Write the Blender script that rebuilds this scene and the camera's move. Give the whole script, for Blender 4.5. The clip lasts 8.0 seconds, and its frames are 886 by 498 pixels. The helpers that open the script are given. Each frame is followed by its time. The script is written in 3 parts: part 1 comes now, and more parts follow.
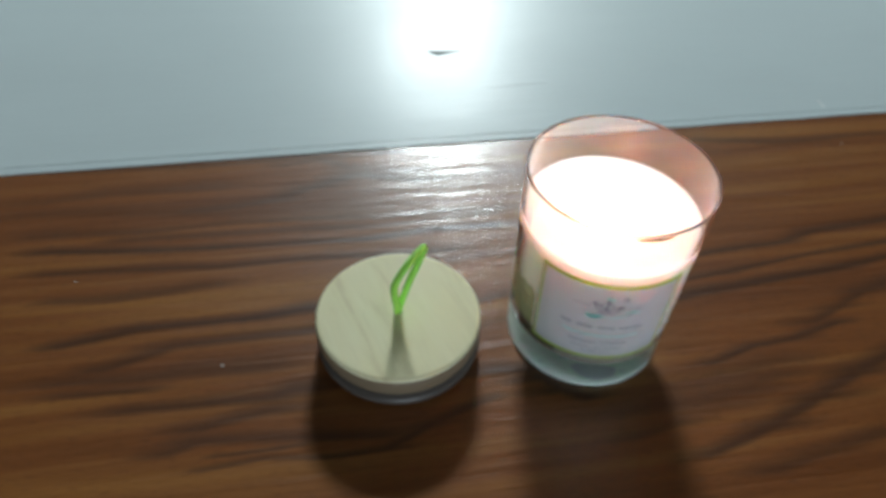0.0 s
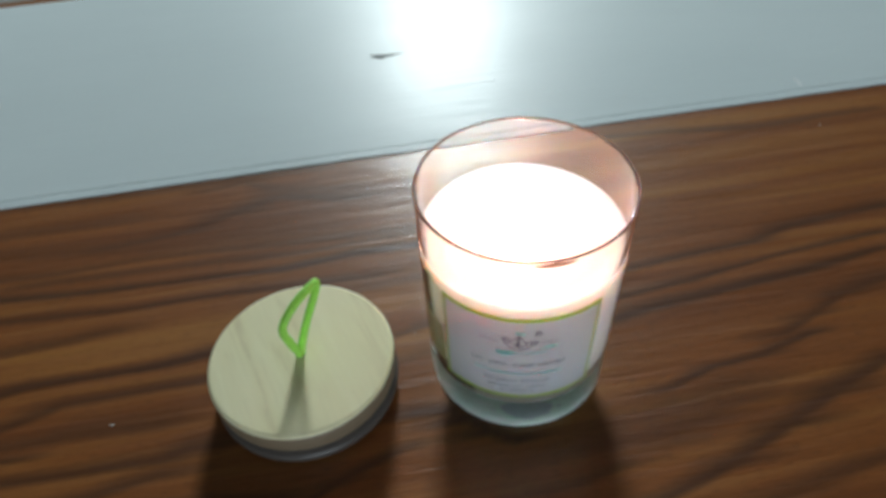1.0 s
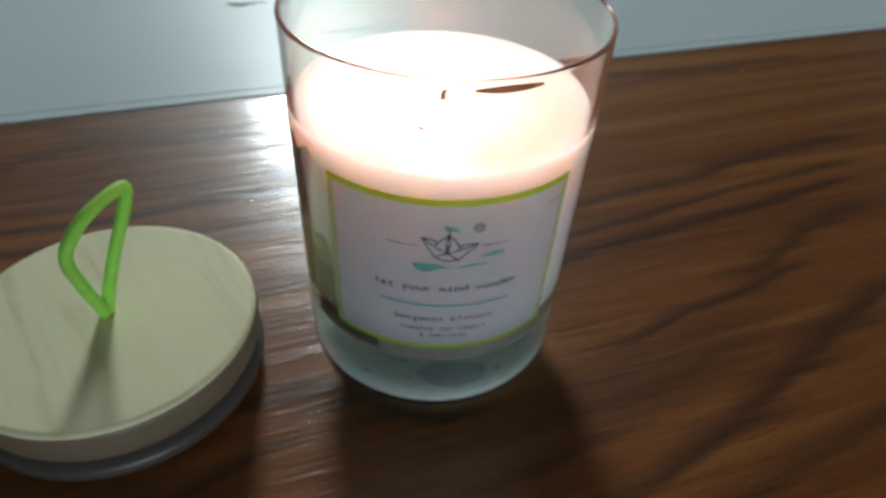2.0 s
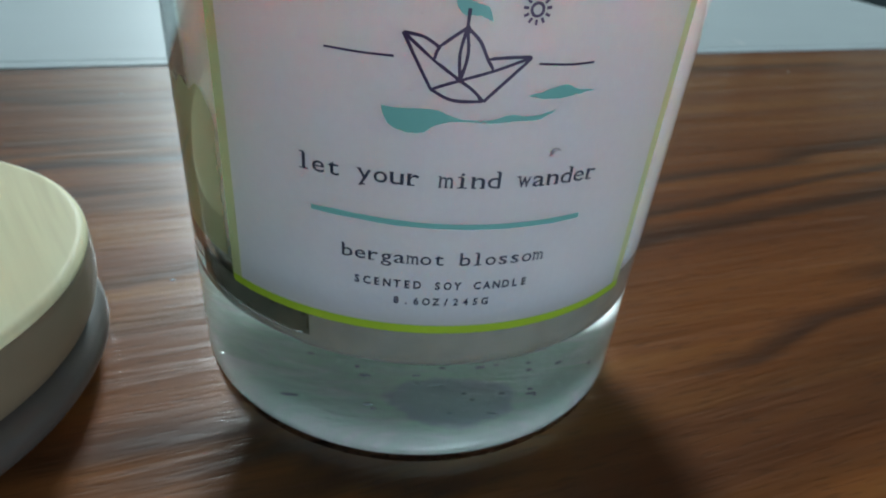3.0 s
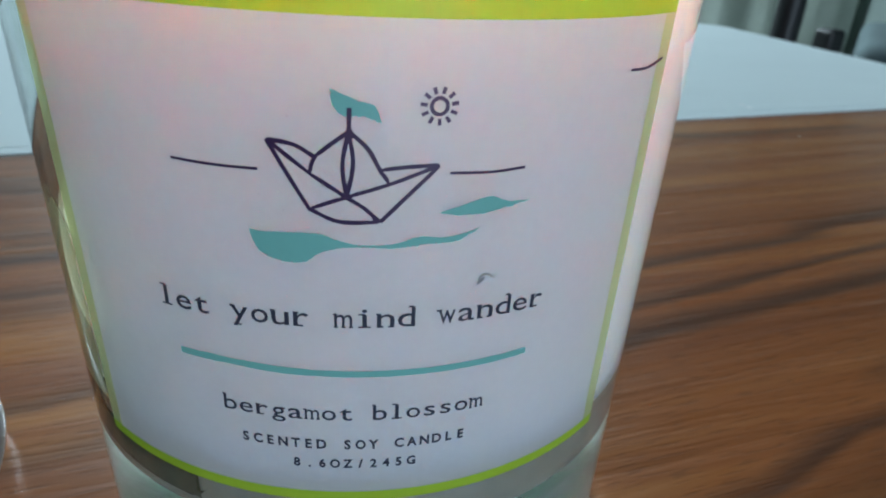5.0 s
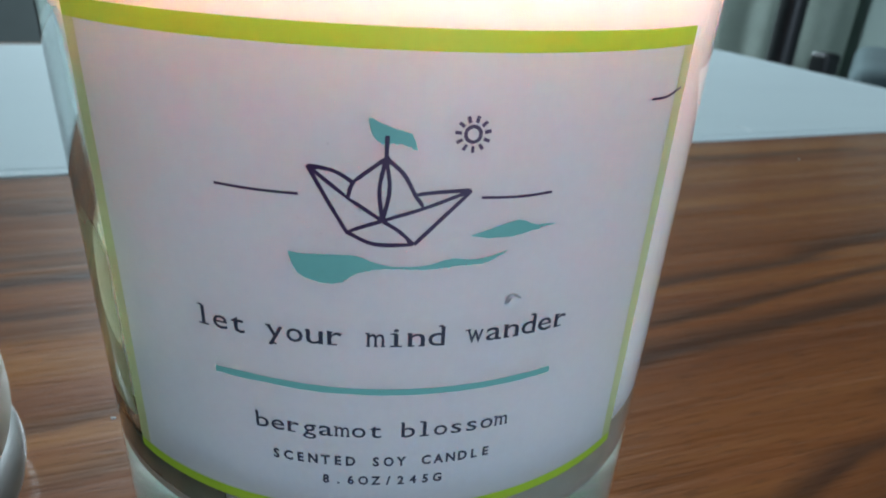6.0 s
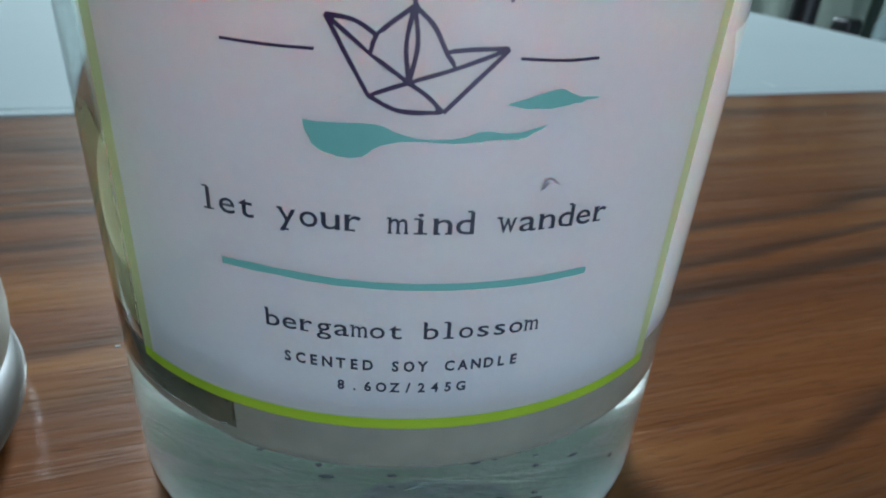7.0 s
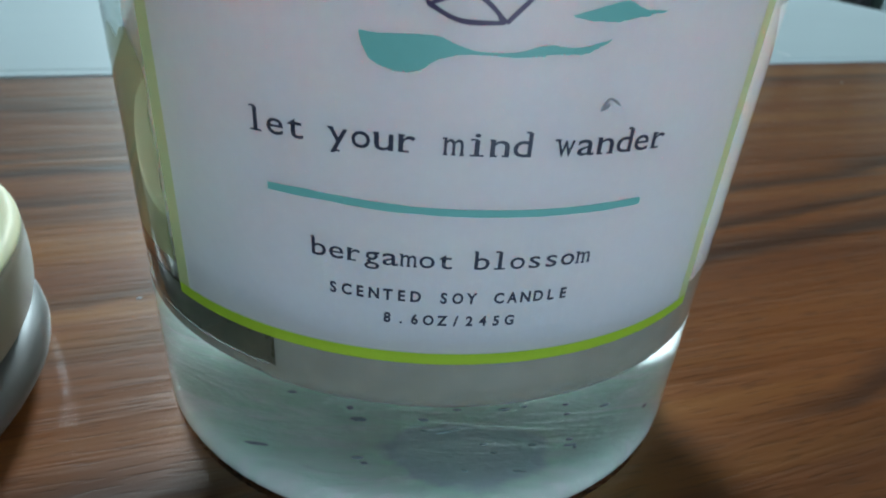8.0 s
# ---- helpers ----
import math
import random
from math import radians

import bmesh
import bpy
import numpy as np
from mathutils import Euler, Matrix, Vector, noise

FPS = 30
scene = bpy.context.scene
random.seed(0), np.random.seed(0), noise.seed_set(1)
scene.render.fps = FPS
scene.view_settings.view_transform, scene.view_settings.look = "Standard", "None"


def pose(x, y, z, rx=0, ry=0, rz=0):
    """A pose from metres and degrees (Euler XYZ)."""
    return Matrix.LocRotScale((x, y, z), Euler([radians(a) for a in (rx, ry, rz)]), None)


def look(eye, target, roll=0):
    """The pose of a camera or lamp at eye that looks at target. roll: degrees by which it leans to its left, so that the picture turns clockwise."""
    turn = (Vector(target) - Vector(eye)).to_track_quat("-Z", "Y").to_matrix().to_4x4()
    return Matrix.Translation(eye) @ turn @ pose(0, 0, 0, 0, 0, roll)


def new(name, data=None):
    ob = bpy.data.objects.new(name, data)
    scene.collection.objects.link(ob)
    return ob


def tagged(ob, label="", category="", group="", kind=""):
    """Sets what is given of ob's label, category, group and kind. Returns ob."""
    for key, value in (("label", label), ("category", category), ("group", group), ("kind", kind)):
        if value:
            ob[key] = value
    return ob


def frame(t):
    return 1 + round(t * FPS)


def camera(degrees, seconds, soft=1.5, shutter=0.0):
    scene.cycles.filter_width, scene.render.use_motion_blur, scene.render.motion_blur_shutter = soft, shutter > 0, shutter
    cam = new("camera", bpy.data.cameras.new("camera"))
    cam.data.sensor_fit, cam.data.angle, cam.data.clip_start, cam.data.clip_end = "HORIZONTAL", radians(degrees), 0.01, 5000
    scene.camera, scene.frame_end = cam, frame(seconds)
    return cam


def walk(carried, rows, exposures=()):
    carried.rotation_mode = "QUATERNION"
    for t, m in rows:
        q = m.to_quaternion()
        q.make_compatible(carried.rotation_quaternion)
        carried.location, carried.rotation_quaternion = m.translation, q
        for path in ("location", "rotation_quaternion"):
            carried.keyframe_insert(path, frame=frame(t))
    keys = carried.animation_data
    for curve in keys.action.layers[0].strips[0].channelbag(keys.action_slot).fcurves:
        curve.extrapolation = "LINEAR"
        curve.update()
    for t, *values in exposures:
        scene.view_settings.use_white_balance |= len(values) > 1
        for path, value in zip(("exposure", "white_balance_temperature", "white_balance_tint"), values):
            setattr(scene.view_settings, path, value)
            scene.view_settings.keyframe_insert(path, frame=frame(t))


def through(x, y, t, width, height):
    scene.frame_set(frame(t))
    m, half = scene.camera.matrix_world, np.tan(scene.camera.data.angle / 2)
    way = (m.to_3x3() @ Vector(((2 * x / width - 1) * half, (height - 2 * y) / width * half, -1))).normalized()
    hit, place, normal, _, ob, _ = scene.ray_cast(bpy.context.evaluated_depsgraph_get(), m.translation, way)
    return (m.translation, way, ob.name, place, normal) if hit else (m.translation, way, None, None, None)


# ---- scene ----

# ======== camera and walk ========
cam = camera(67.1, 8.0, soft=1.9)
cam.data.dof.use_dof, cam.data.dof.focus_distance, cam.data.dof.aperture_fstop = True, 0.065, 54.0


def aimed(eye, yaw, pitch, roll):
    """Camera pose from yaw (to the left of +y), pitch and roll in degrees."""
    a, b = radians(yaw), radians(pitch)
    ahead = Vector((-math.sin(a) * math.cos(b), math.cos(a) * math.cos(b), math.sin(b)))
    return look(eye, Vector(eye) + ahead, roll)


PATH = [
    (0.0, aimed((-0.0549, -0.2299, 0.2819), 5.05, -45.33, 2.00)),
    (0.3, aimed((-0.0264, -0.2201, 0.2779), 8.28, -45.44, 0.06)),
    (0.5, aimed((-0.0103, -0.2129, 0.2757), 10.21, -45.41, -1.39)),
    (0.8, aimed((-0.0028, -0.1969, 0.2685), 10.47, -45.35, -3.87)),
    (1.0, aimed((-0.0054, -0.1883, 0.2623), 7.89, -45.31, -3.69)),
    (1.2, aimed((-0.0107, -0.1881, 0.2555), 4.93, -45.56, -2.02)),
    (1.4, aimed((-0.0143, -0.1845, 0.2426), 2.06, -44.62, -1.21)),
    (1.5, aimed((-0.0149, -0.1776, 0.2308), -0.08, -44.33, -0.43)),
    (1.7, aimed((-0.0159, -0.1715, 0.2026), -3.20, -43.06, 1.53)),
    (2.8, aimed((-0.0101, -0.1163, 0.0970), -9.02, -33.10, 5.49)),
    (3.0, aimed((-0.0107, -0.1092, 0.0836), -8.32, -31.74, 5.64)),
    (3.2, aimed((-0.0062, -0.1028, 0.0790), -7.37, -30.92, 5.72)),
    (3.5, aimed((-0.0076, -0.0976, 0.0701), -7.57, -30.45, 5.22)),
    (3.8, aimed((-0.0053, -0.0939, 0.0689), -6.51, -29.45, 4.29)),
    (4.0, aimed((-0.0048, -0.0911, 0.0712), -6.75, -29.52, 3.67)),
    (4.2, aimed((-0.0029, -0.0914, 0.0740), -5.86, -28.59, 3.69)),
    (4.5, aimed((-0.0016, -0.0921, 0.0773), -6.21, -27.99, 3.75)),
    (4.7, aimed((-0.0004, -0.0926, 0.0784), -5.59, -27.27, 3.65)),
    (5.0, aimed((0.0023, -0.0914, 0.0827), -5.89, -26.60, 3.39)),
    (5.2, aimed((0.0022, -0.0915, 0.0850), -6.74, -25.85, 3.79)),
    (6.3, aimed((-0.0013, -0.0934, 0.0813), -5.47, -24.78, 3.63)),
    (6.5, aimed((-0.0007, -0.0925, 0.0789), -5.45, -26.15, 4.04)),
    (7.0, aimed((-0.0019, -0.0909, 0.0739), -5.40, -27.41, 4.01)),
    (7.2, aimed((-0.0034, -0.0909, 0.0724), -5.60, -28.06, 4.37)),
    (7.5, aimed((-0.0038, -0.0900, 0.0712), -5.58, -28.33, 3.76)),
    (8.0, aimed((-0.0062, -0.0912, 0.0687), -5.53, -29.20, 4.39)),
]
walk(cam, PATH, exposures=[(0.0, 0.26, 6850, 13), (0.5, 0.36, 6950, 14), (1.0, 0.26, 6900, 14), (1.5, -0.24, 6850, 14), (1.7, -0.26, 6850, 14), (2.8, 0.27, 6550, 12),
                           (3.5, 0.45, 6150, 6), (5.0, 0.72, 6100, 10), (6.5, 0.58, 6130, 11), (8.0, 0.64, 6040, 5.5)])

# ======== world and lights ========
world = bpy.data.worlds.new("room_world")
world.use_nodes = True
world.node_tree.nodes["Background"].inputs[0].default_value = (0.5, 0.6, 0.65, 1)
world.node_tree.nodes["Background"].inputs[1].default_value = 0.3
scene.world = world

FLOOR_Z, CEIL_Z = -0.75, 1.75
LAMP_FAR = (-0.40, 3.25, CEIL_Z - 0.07)
WINDOW = (0.2, 1.8, -0.2, 1.0)


def disc_lamp(name, place, watts, size, colour):
    data = bpy.data.lights.new(name, "AREA")
    data.shape, data.size, data.energy, data.color = "DISK", size, watts, colour
    ob = new(name, data)
    ob.location = place
    return ob


disc_lamp("far_ceiling_lamp", (LAMP_FAR[0], LAMP_FAR[1], LAMP_FAR[2] - 0.02), 182, 0.70, (0.78, 0.95, 1.0))
day = bpy.data.lights.new("window_daylight", "AREA")
day.shape, day.size, day.size_y, day.energy, day.color = "RECTANGLE", 1.5, 1.15, 42, (0.68, 0.85, 0.97)
day_ob = new("window_daylight", day)
day_ob.matrix_basis = look((1.0, -3.18, 0.40), (0.8, 0.0, 0.15))
FLAME_STRENGTH = 410.0


# ======== materials ========
class Graph:
    """A small helper to write node materials."""

    def __init__(self, name):
        self.mat = bpy.data.materials.new(name)
        self.mat.use_nodes = True
        self.tree = self.mat.node_tree
        self.bsdf = self.tree.nodes["Principled BSDF"]
        self.out = self.tree.nodes["Material Output"]

    def node(self, kind, **fields):
        n = self.tree.nodes.new(kind)
        for key, value in fields.items():
            setattr(n, key, value)
        return n

    def wire(self, a, b):
        self.tree.links.new(a, b)

    def put(self, **values):
        for key, value in values.items():
            slot = self.bsdf.inputs[key.replace("_", " ")]
            slot.default_value = (*value, 1) if isinstance(value, tuple) and len(value) == 3 and slot.type == "RGBA" else value
        return self

    def coords(self, scale=(1, 1, 1), which="Object"):
        tc, mp = self.node("ShaderNodeTexCoord"), self.node("ShaderNodeMapping")
        self.wire(tc.outputs[which], mp.inputs[0])
        mp.inputs["Scale"].default_value = scale
        return mp.outputs[0]

    def noise(self, vec, scale, detail=4.0, rough=0.55, distortion=0.0):
        n = self.node("ShaderNodeTexNoise")
        self.wire(vec, n.inputs["Vector"])
        n.inputs["Scale"].default_value, n.inputs["Detail"].default_value = scale, detail
        n.inputs["Roughness"].default_value, n.inputs["Distortion"].default_value = rough, distortion
        return n.outputs["Fac"]

    def ramp(self, fac, *stops):
        n = self.node("ShaderNodeValToRGB")
        self.wire(fac, n.inputs[0])
        while len(n.color_ramp.elements) < len(stops):
            n.color_ramp.elements.new(0.5)
        for el, (pos, col) in zip(n.color_ramp.elements, stops):
            el.position = pos
            el.color = (*col, 1) if isinstance(col, tuple) else (col, col, col, 1)
        return n.outputs[0]

    def mix(self, fac, a, b, blend="MIX"):
        n = self.node("ShaderNodeMix", data_type="RGBA", blend_type=blend)
        for slot, value in ((n.inputs[0], fac), (n.inputs[6], a), (n.inputs[7], b)):
            if isinstance(value, tuple):
                slot.default_value = (*value, 1)
            elif isinstance(value, (int, float)):
                slot.default_value = value
            else:
                self.wire(value, slot)
        return n.outputs[2]

    def math(self, op, a, b=0.0, clamp=False):
        n = self.node("ShaderNodeMath", operation=op, use_clamp=clamp)
        for slot, value in zip(n.inputs, (a, b)):
            if isinstance(value, (int, float)):
                slot.default_value = value
            else:
                self.wire(value, slot)
        return n.outputs[0]

    def bump(self, height, strength, distance):
        n = self.node("ShaderNodeBump")
        n.inputs["Strength"].default_value, n.inputs["Distance"].default_value = strength, distance
        self.wire(height, n.inputs["Height"])
        self.wire(n.outputs[0], self.bsdf.inputs["Normal"])

    def colour(self, socket):
        self.wire(socket, self.bsdf.inputs["Base Color"])

    def rough(self, socket):
        self.wire(socket, self.bsdf.inputs["Roughness"])


def plain(name, colour, rough=0.5, metal=0.0, wear=0.12, scale=60.0, bump=0.0):
    """A paint or plastic with slight unevenness at two scales."""
    g = Graph(name)
    g.put(Metallic=metal)
    vec = g.coords()
    broad, fine = g.noise(vec, scale * 0.15, 3), g.noise(vec, scale, 5)
    both = g.math("ADD", g.math("MULTIPLY", broad, 0.6), g.math("MULTIPLY", fine, 0.4))
    lo, hi = tuple(c * (1 - wear) for c in colour), tuple(min(1, c * (1 + wear)) for c in colour)
    g.colour(g.ramp(both, (0.3, lo), (0.7, hi)))
    g.rough(g.ramp(fine, (0.3, max(0.02, rough - 0.06)), (0.7, min(1, rough + 0.06))))
    if bump:
        g.bump(fine, 0.4, bump)
    return g.mat


def wood_table():
    """Brown varnished open-pored veneer; the broad dark figure comes with the board as its grain attribute."""
    g = Graph("varnished_brown_wood")
    at = g.node("ShaderNodeAttribute", attribute_name="grain")
    figure = at.outputs["Fac"]
    bands = g.noise(g.coords((1.9, 46, 1)), 1.0, 2.5, 0.55, 0.7)
    lines = g.noise(g.coords((9, 420, 1)), 1.0, 4, 0.6, 0.3)
    pores = g.noise(g.coords((150, 1650, 1)), 1.0, 2, 0.5)
    tone = g.ramp(bands, (0.32, (0.194, 0.058, 0.0145)), (0.5, (0.260, 0.083, 0.020)), (0.68, (0.375, 0.145, 0.035)))
    tone = g.mix(g.ramp(lines, (0.30, 0.14), (0.50, 0.0)), tone, (0.110, 0.036, 0.012))
    wob = g.math("MULTIPLY", figure, g.ramp(lines, (0.25, 1.08), (0.75, 0.90)), True)
    tone = g.mix(wob, tone, (0.078, 0.028, 0.0115))
    pit = g.ramp(pores, (0.34, 0.28), (0.46, 0.0))
    tone = g.mix(pit, tone, (0.045, 0.016, 0.007))
    g.colour(tone)
    g.rough(g.ramp(g.noise(g.coords((30, 90, 1)), 1.0, 4), (0.3, 0.42), (0.7, 0.52)))
    g.put(Coat_Weight=0.72, Coat_Roughness=0.16, Specular_IOR_Level=0.28)
    swell = g.noise(g.coords((14, 150, 1)), 1.0, 3, 0.6, 0.4)
    height = g.math("SUBTRACT", g.math("ADD", g.math("MULTIPLY", lines, 0.12), g.math("MULTIPLY", swell, 1.1)), g.math("MULTIPLY", pit, 0.15))
    g.bump(height, 0.8, 0.0006)
    g.wire(g.bsdf.inputs["Normal"].links[0].from_socket, g.bsdf.inputs["Coat Normal"])
    return g.mat


def white_paint():
    """Brushed white gloss paint on a board, strokes along the board."""
    g = Graph("brushed_white_paint")
    broad = g.noise(g.coords((6, 14, 1)), 1.0, 4)
    strokes = g.noise(g.coords((9, 190, 1)), 1.0, 4, 0.6, 0.5)
    g.colour(g.mix(g.ramp(broad, (0.35, 0.0), (0.7, 0.35)), (0.64, 0.725, 0.745), (0.58, 0.66, 0.68)))
    g.rough(g.ramp(broad, (0.25, 0.39), (0.75, 0.46)))
    g.put(Specular_IOR_Level=0.19, Coat_Weight=0.048, Coat_Roughness=0.20)
    g.bump(g.math("ADD", g.math("MULTIPLY", broad, 4.0), strokes), 0.9, 0.00022)
    g.wire(g.bsdf.inputs["Normal"].links[0].from_socket, g.bsdf.inputs["Coat Normal"])
    return g.mat


def pale_wood():
    g = Graph("pale_lid_wood")
    spin = g.node("ShaderNodeMapping")
    spin.inputs["Rotation"].default_value = (0, 0, radians(58))
    g.wire(g.coords((1, 1, 1)), spin.inputs[0])
    turn = g.node("ShaderNodeMapping")
    g.wire(spin.outputs[0], turn.inputs[0])
    turn.inputs["Scale"].default_value = (9, 75, 9)
    broad = g.noise(turn.outputs[0], 1.0, 4, 0.55, 0.8)
    fine = g.noise(turn.outputs[0], 7.0, 4)
    tone = g.ramp(broad, (0.34, (0.80, 0.71, 0.44)), (0.44, (0.92, 0.85, 0.55)), (0.7, (0.96, 0.90, 0.61)))
    tone = g.mix(g.ramp(fine, (0.3, 0.15), (0.5, 0.0)), tone, (0.74, 0.66, 0.42))
    g.colour(tone)
    g.put(Roughness=0.55, Specular_IOR_Level=0.3)
    g.bump(fine, 0.15, 0.0002)
    return g.mat


def glass(name, tint, rough=0.0, ior=1.42, haze=0.0):
    g = Graph(name)
    g.put(Base_Color=tint, Roughness=rough, IOR=ior, Transmission_Weight=1.0)
    if haze:
        # a thin pinkish coat, a little uneven, paints the candle glow's haze on the glass
        dull, thin, both, blend = g.node("ShaderNodeBsdfDiffuse"), g.node("ShaderNodeBsdfTranslucent"), g.node("ShaderNodeAddShader"), g.node("ShaderNodeMixShader")
        for n in (dull, thin):
            n.inputs[0].default_value = (0.58, 0.42, 0.38, 1)
        patch = g.noise(g.coords((1, 1, 0.5)), 70, 4)
        g.wire(g.ramp(patch, (0.3, haze * 0.6), (0.7, haze * 1.5)), blend.inputs[0])
        g.wire(dull.outputs[0], both.inputs[0])
        g.wire(thin.outputs[0], both.inputs[1])
        g.wire(g.bsdf.outputs[0], blend.inputs[1])
        g.wire(both.outputs[0], blend.inputs[2])
        g.wire(blend.outputs[0], g.out.inputs[0])
    return g.mat


def wax_material(name, lo, hi, reach):
    g = Graph(name)
    vec = g.coords()
    fine = g.noise(vec, 240, 4)
    g.colour(g.ramp(fine, (0.3, lo), (0.7, hi)))
    g.put(Roughness=0.42, Subsurface_Weight=1.0, Subsurface_Radius=(1.0, 0.7, 0.5), Subsurface_Scale=reach, IOR=1.43)
    return g.mat


def painted_base():
    """Uneven milky body; its pale tones and blurred grey spot paint the base's reflections."""
    g = Graph("painted_base_reflection")
    vec = g.coords()
    ripple = g.noise(g.coords((70, 170, 1)), 1.0, 4, 0.6, 1.6)
    fine = g.noise(vec, 420, 5)
    tone = g.ramp(ripple, (0.3, (0.50, 0.90, 0.63)), (0.55, (0.62, 0.95, 0.73)), (0.72, (0.78, 0.98, 0.85)))
    tone = g.mix(g.ramp(fine, (0.35, 0.25), (0.50, 0.0)), tone, (0.52, 0.72, 0.63))
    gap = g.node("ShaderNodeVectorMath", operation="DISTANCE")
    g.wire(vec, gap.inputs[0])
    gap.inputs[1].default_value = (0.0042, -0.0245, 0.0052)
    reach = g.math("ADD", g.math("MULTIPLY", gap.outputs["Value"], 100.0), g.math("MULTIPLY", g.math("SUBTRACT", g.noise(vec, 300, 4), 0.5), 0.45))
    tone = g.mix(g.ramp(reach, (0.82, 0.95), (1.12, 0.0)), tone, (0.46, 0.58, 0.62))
    g.colour(tone)
    g.put(Subsurface_Weight=1.0, Subsurface_Radius=(0.8, 1.0, 0.95), Subsurface_Scale=0.03)
    g.rough(g.ramp(fine, (0.3, 0.14), (0.7, 0.30)))
    g.bump(g.math("ADD", ripple, g.math("MULTIPLY", fine, 0.5)), 0.5, 0.0010)
    return g.mat


def paper(name, colour, through=0.0):
    g = Graph(name)
    fine = g.noise(g.coords(), 900, 4)
    g.colour(g.ramp(fine, (0.2, tuple(c * 0.95 for c in colour)), (0.8, colour)))
    g.put(Roughness=0.42)
    g.bump(fine, 0.08, 0.0001)
    if through:
        thin, blend = g.node("ShaderNodeBsdfTransparent"), g.node("ShaderNodeMixShader")
        thin.inputs[0].default_value = (*(c ** 0.4 for c in colour), 1)
        blend.inputs[0].default_value = through
        g.wire(g.bsdf.outputs[0], blend.inputs[1])
        g.wire(thin.outputs[0], blend.inputs[2])
        g.wire(blend.outputs[0], g.out.inputs[0])
    return g.mat


def glow(name, colour, strength):
    g = Graph(name)
    g.put(Base_Color=colour, Emission_Color=colour, Emission_Strength=strength)
    return g.mat


M_WOOD, M_PAINT, M_LIDWOOD, M_WAX = wood_table(), white_paint(), pale_wood(), wax_material("soy_wax", (0.92, 0.77, 0.73), (0.95, 0.80, 0.76), 0.024)
# darker copy of the soy wax, for the shade low in the jar
M_FOOT = wax_material("shaded_grey_wax", (0.205, 0.188, 0.162), (0.25, 0.228, 0.198), 0.003)
M_GLASS = glass("clear_jar_glass", (0.905, 0.98, 0.94), haze=0.007)
M_PANE = glass("window_glass", (0.97, 0.985, 0.98), ior=1.45)
M_EDGE_TINT = paper("yellow_green_glass_tint", (0.54, 0.525, 0.29), 0.45)
M_PALE_GREEN = paper("pale_green_print", (0.76, 0.80, 0.46), 0.64)
M_LABEL, M_GREEN = paper("label_paper", (0.89, 0.878, 0.914), 0.67), paper("lime_green_print", (0.60, 0.82, 0.07), 0.60)
M_INK, M_TEAL = paper("dark_violet_ink", (0.030, 0.012, 0.060)), paper("teal_print", (0.18, 0.46, 0.425))
M_TEXT = paper("blue_black_ink", (0.030, 0.036, 0.062))
M_SMUDGE = paper("grey_smudge", (0.24, 0.23, 0.25))
M_CORD = plain("neon_green_cord", (0.34, 0.82, 0.10), 0.55, wear=0.15, scale=1800, bump=0.0002)
M_LIDEDGE = plain("shaded_lid_wood", (0.235, 0.175, 0.115), 0.45, wear=0.10, scale=200)
M_LIDBASE = plain("glossy_grey_plug", (0.105, 0.088, 0.078), 0.38, wear=0.06)
M_FLAME = glow("flame", (1.0, 0.44, 0.32), FLAME_STRENGTH)
M_WICK_HOLE = plain("black_wick_and_hole", (0.03, 0.025, 0.02), 0.9, scale=900)
M_SOOT = plain("brown_soot", (0.24, 0.085, 0.03), 0.6, scale=900, wear=0.4)
M_BASE_PAINT = painted_base()
M_FLAKE = plain("grey_flake", (0.17, 0.24, 0.24), 0.4, wear=0.2, scale=900)
M_GAP = plain("dark_olive_gap_shade", (0.052, 0.055, 0.038), 0.3, wear=0.7, scale=260)
M_FLECK = plain("pale_fleck", (0.62, 0.62, 0.60), 0.6, scale=900, wear=0.1)
M_CHIP = plain("grey_bare_spot", (0.10, 0.12, 0.12), 0.7, scale=500, wear=0.3)
M_SCRATCH = plain("faint_grey_scratch", (0.44, 0.50, 0.51), 0.5, scale=500, wear=0.2)
M_SCUFF = plain("white_scuff", (0.82, 0.85, 0.86), 0.4, scale=500, wear=0.1)
M_WALL = plain("pale_green_wall_paint", (0.20, 0.245, 0.228), 0.8, wear=0.04, scale=12)
M_CEIL = plain("grey_ceiling_paint", (0.10, 0.105, 0.105), 0.85, wear=0.02, scale=12)
M_FLOOR = plain("grey_floor_tile", (0.12, 0.12, 0.115), 0.4, wear=0.12, scale=8)
M_CURTAIN = plain("pale_mint_cloth", (0.50, 0.57, 0.51), 0.85, wear=0.10, scale=25)
M_CHAIR = plain("grey_green_cloth", (0.055, 0.078, 0.082), 0.9, wear=0.15, scale=60, bump=0.002)
M_BLACK = plain("black_lacquer", (0.012, 0.012, 0.014), 0.4, wear=0.2, scale=40)
M_GREYCAB = plain("dark_grey_laminate", (0.075, 0.085, 0.085), 0.5, wear=0.1, scale=20)
M_LAMPGLASS = glow("lamp_diffuser", (0.9, 0.98, 1.0), 6.0)
M_LAMPRIM = plain("white_lamp_rim", (0.7, 0.7, 0.7), 0.4)


# ======== mesh helpers ========
def part(name, bm, material, parent=None, label="", smooth=False):
    """Links a bmesh as one mesh object, under a thing or a part."""
    data = bpy.data.meshes.new(name)
    bm.normal_update()
    bm.to_mesh(data)
    bm.free()
    data.materials.append(material)
    if smooth:
        data.polygons.foreach_set("use_smooth", [True] * len(data.polygons))
    ob = new(name, data)
    if parent:
        ob.parent = parent
    if label:
        tagged(ob, label)
    return ob


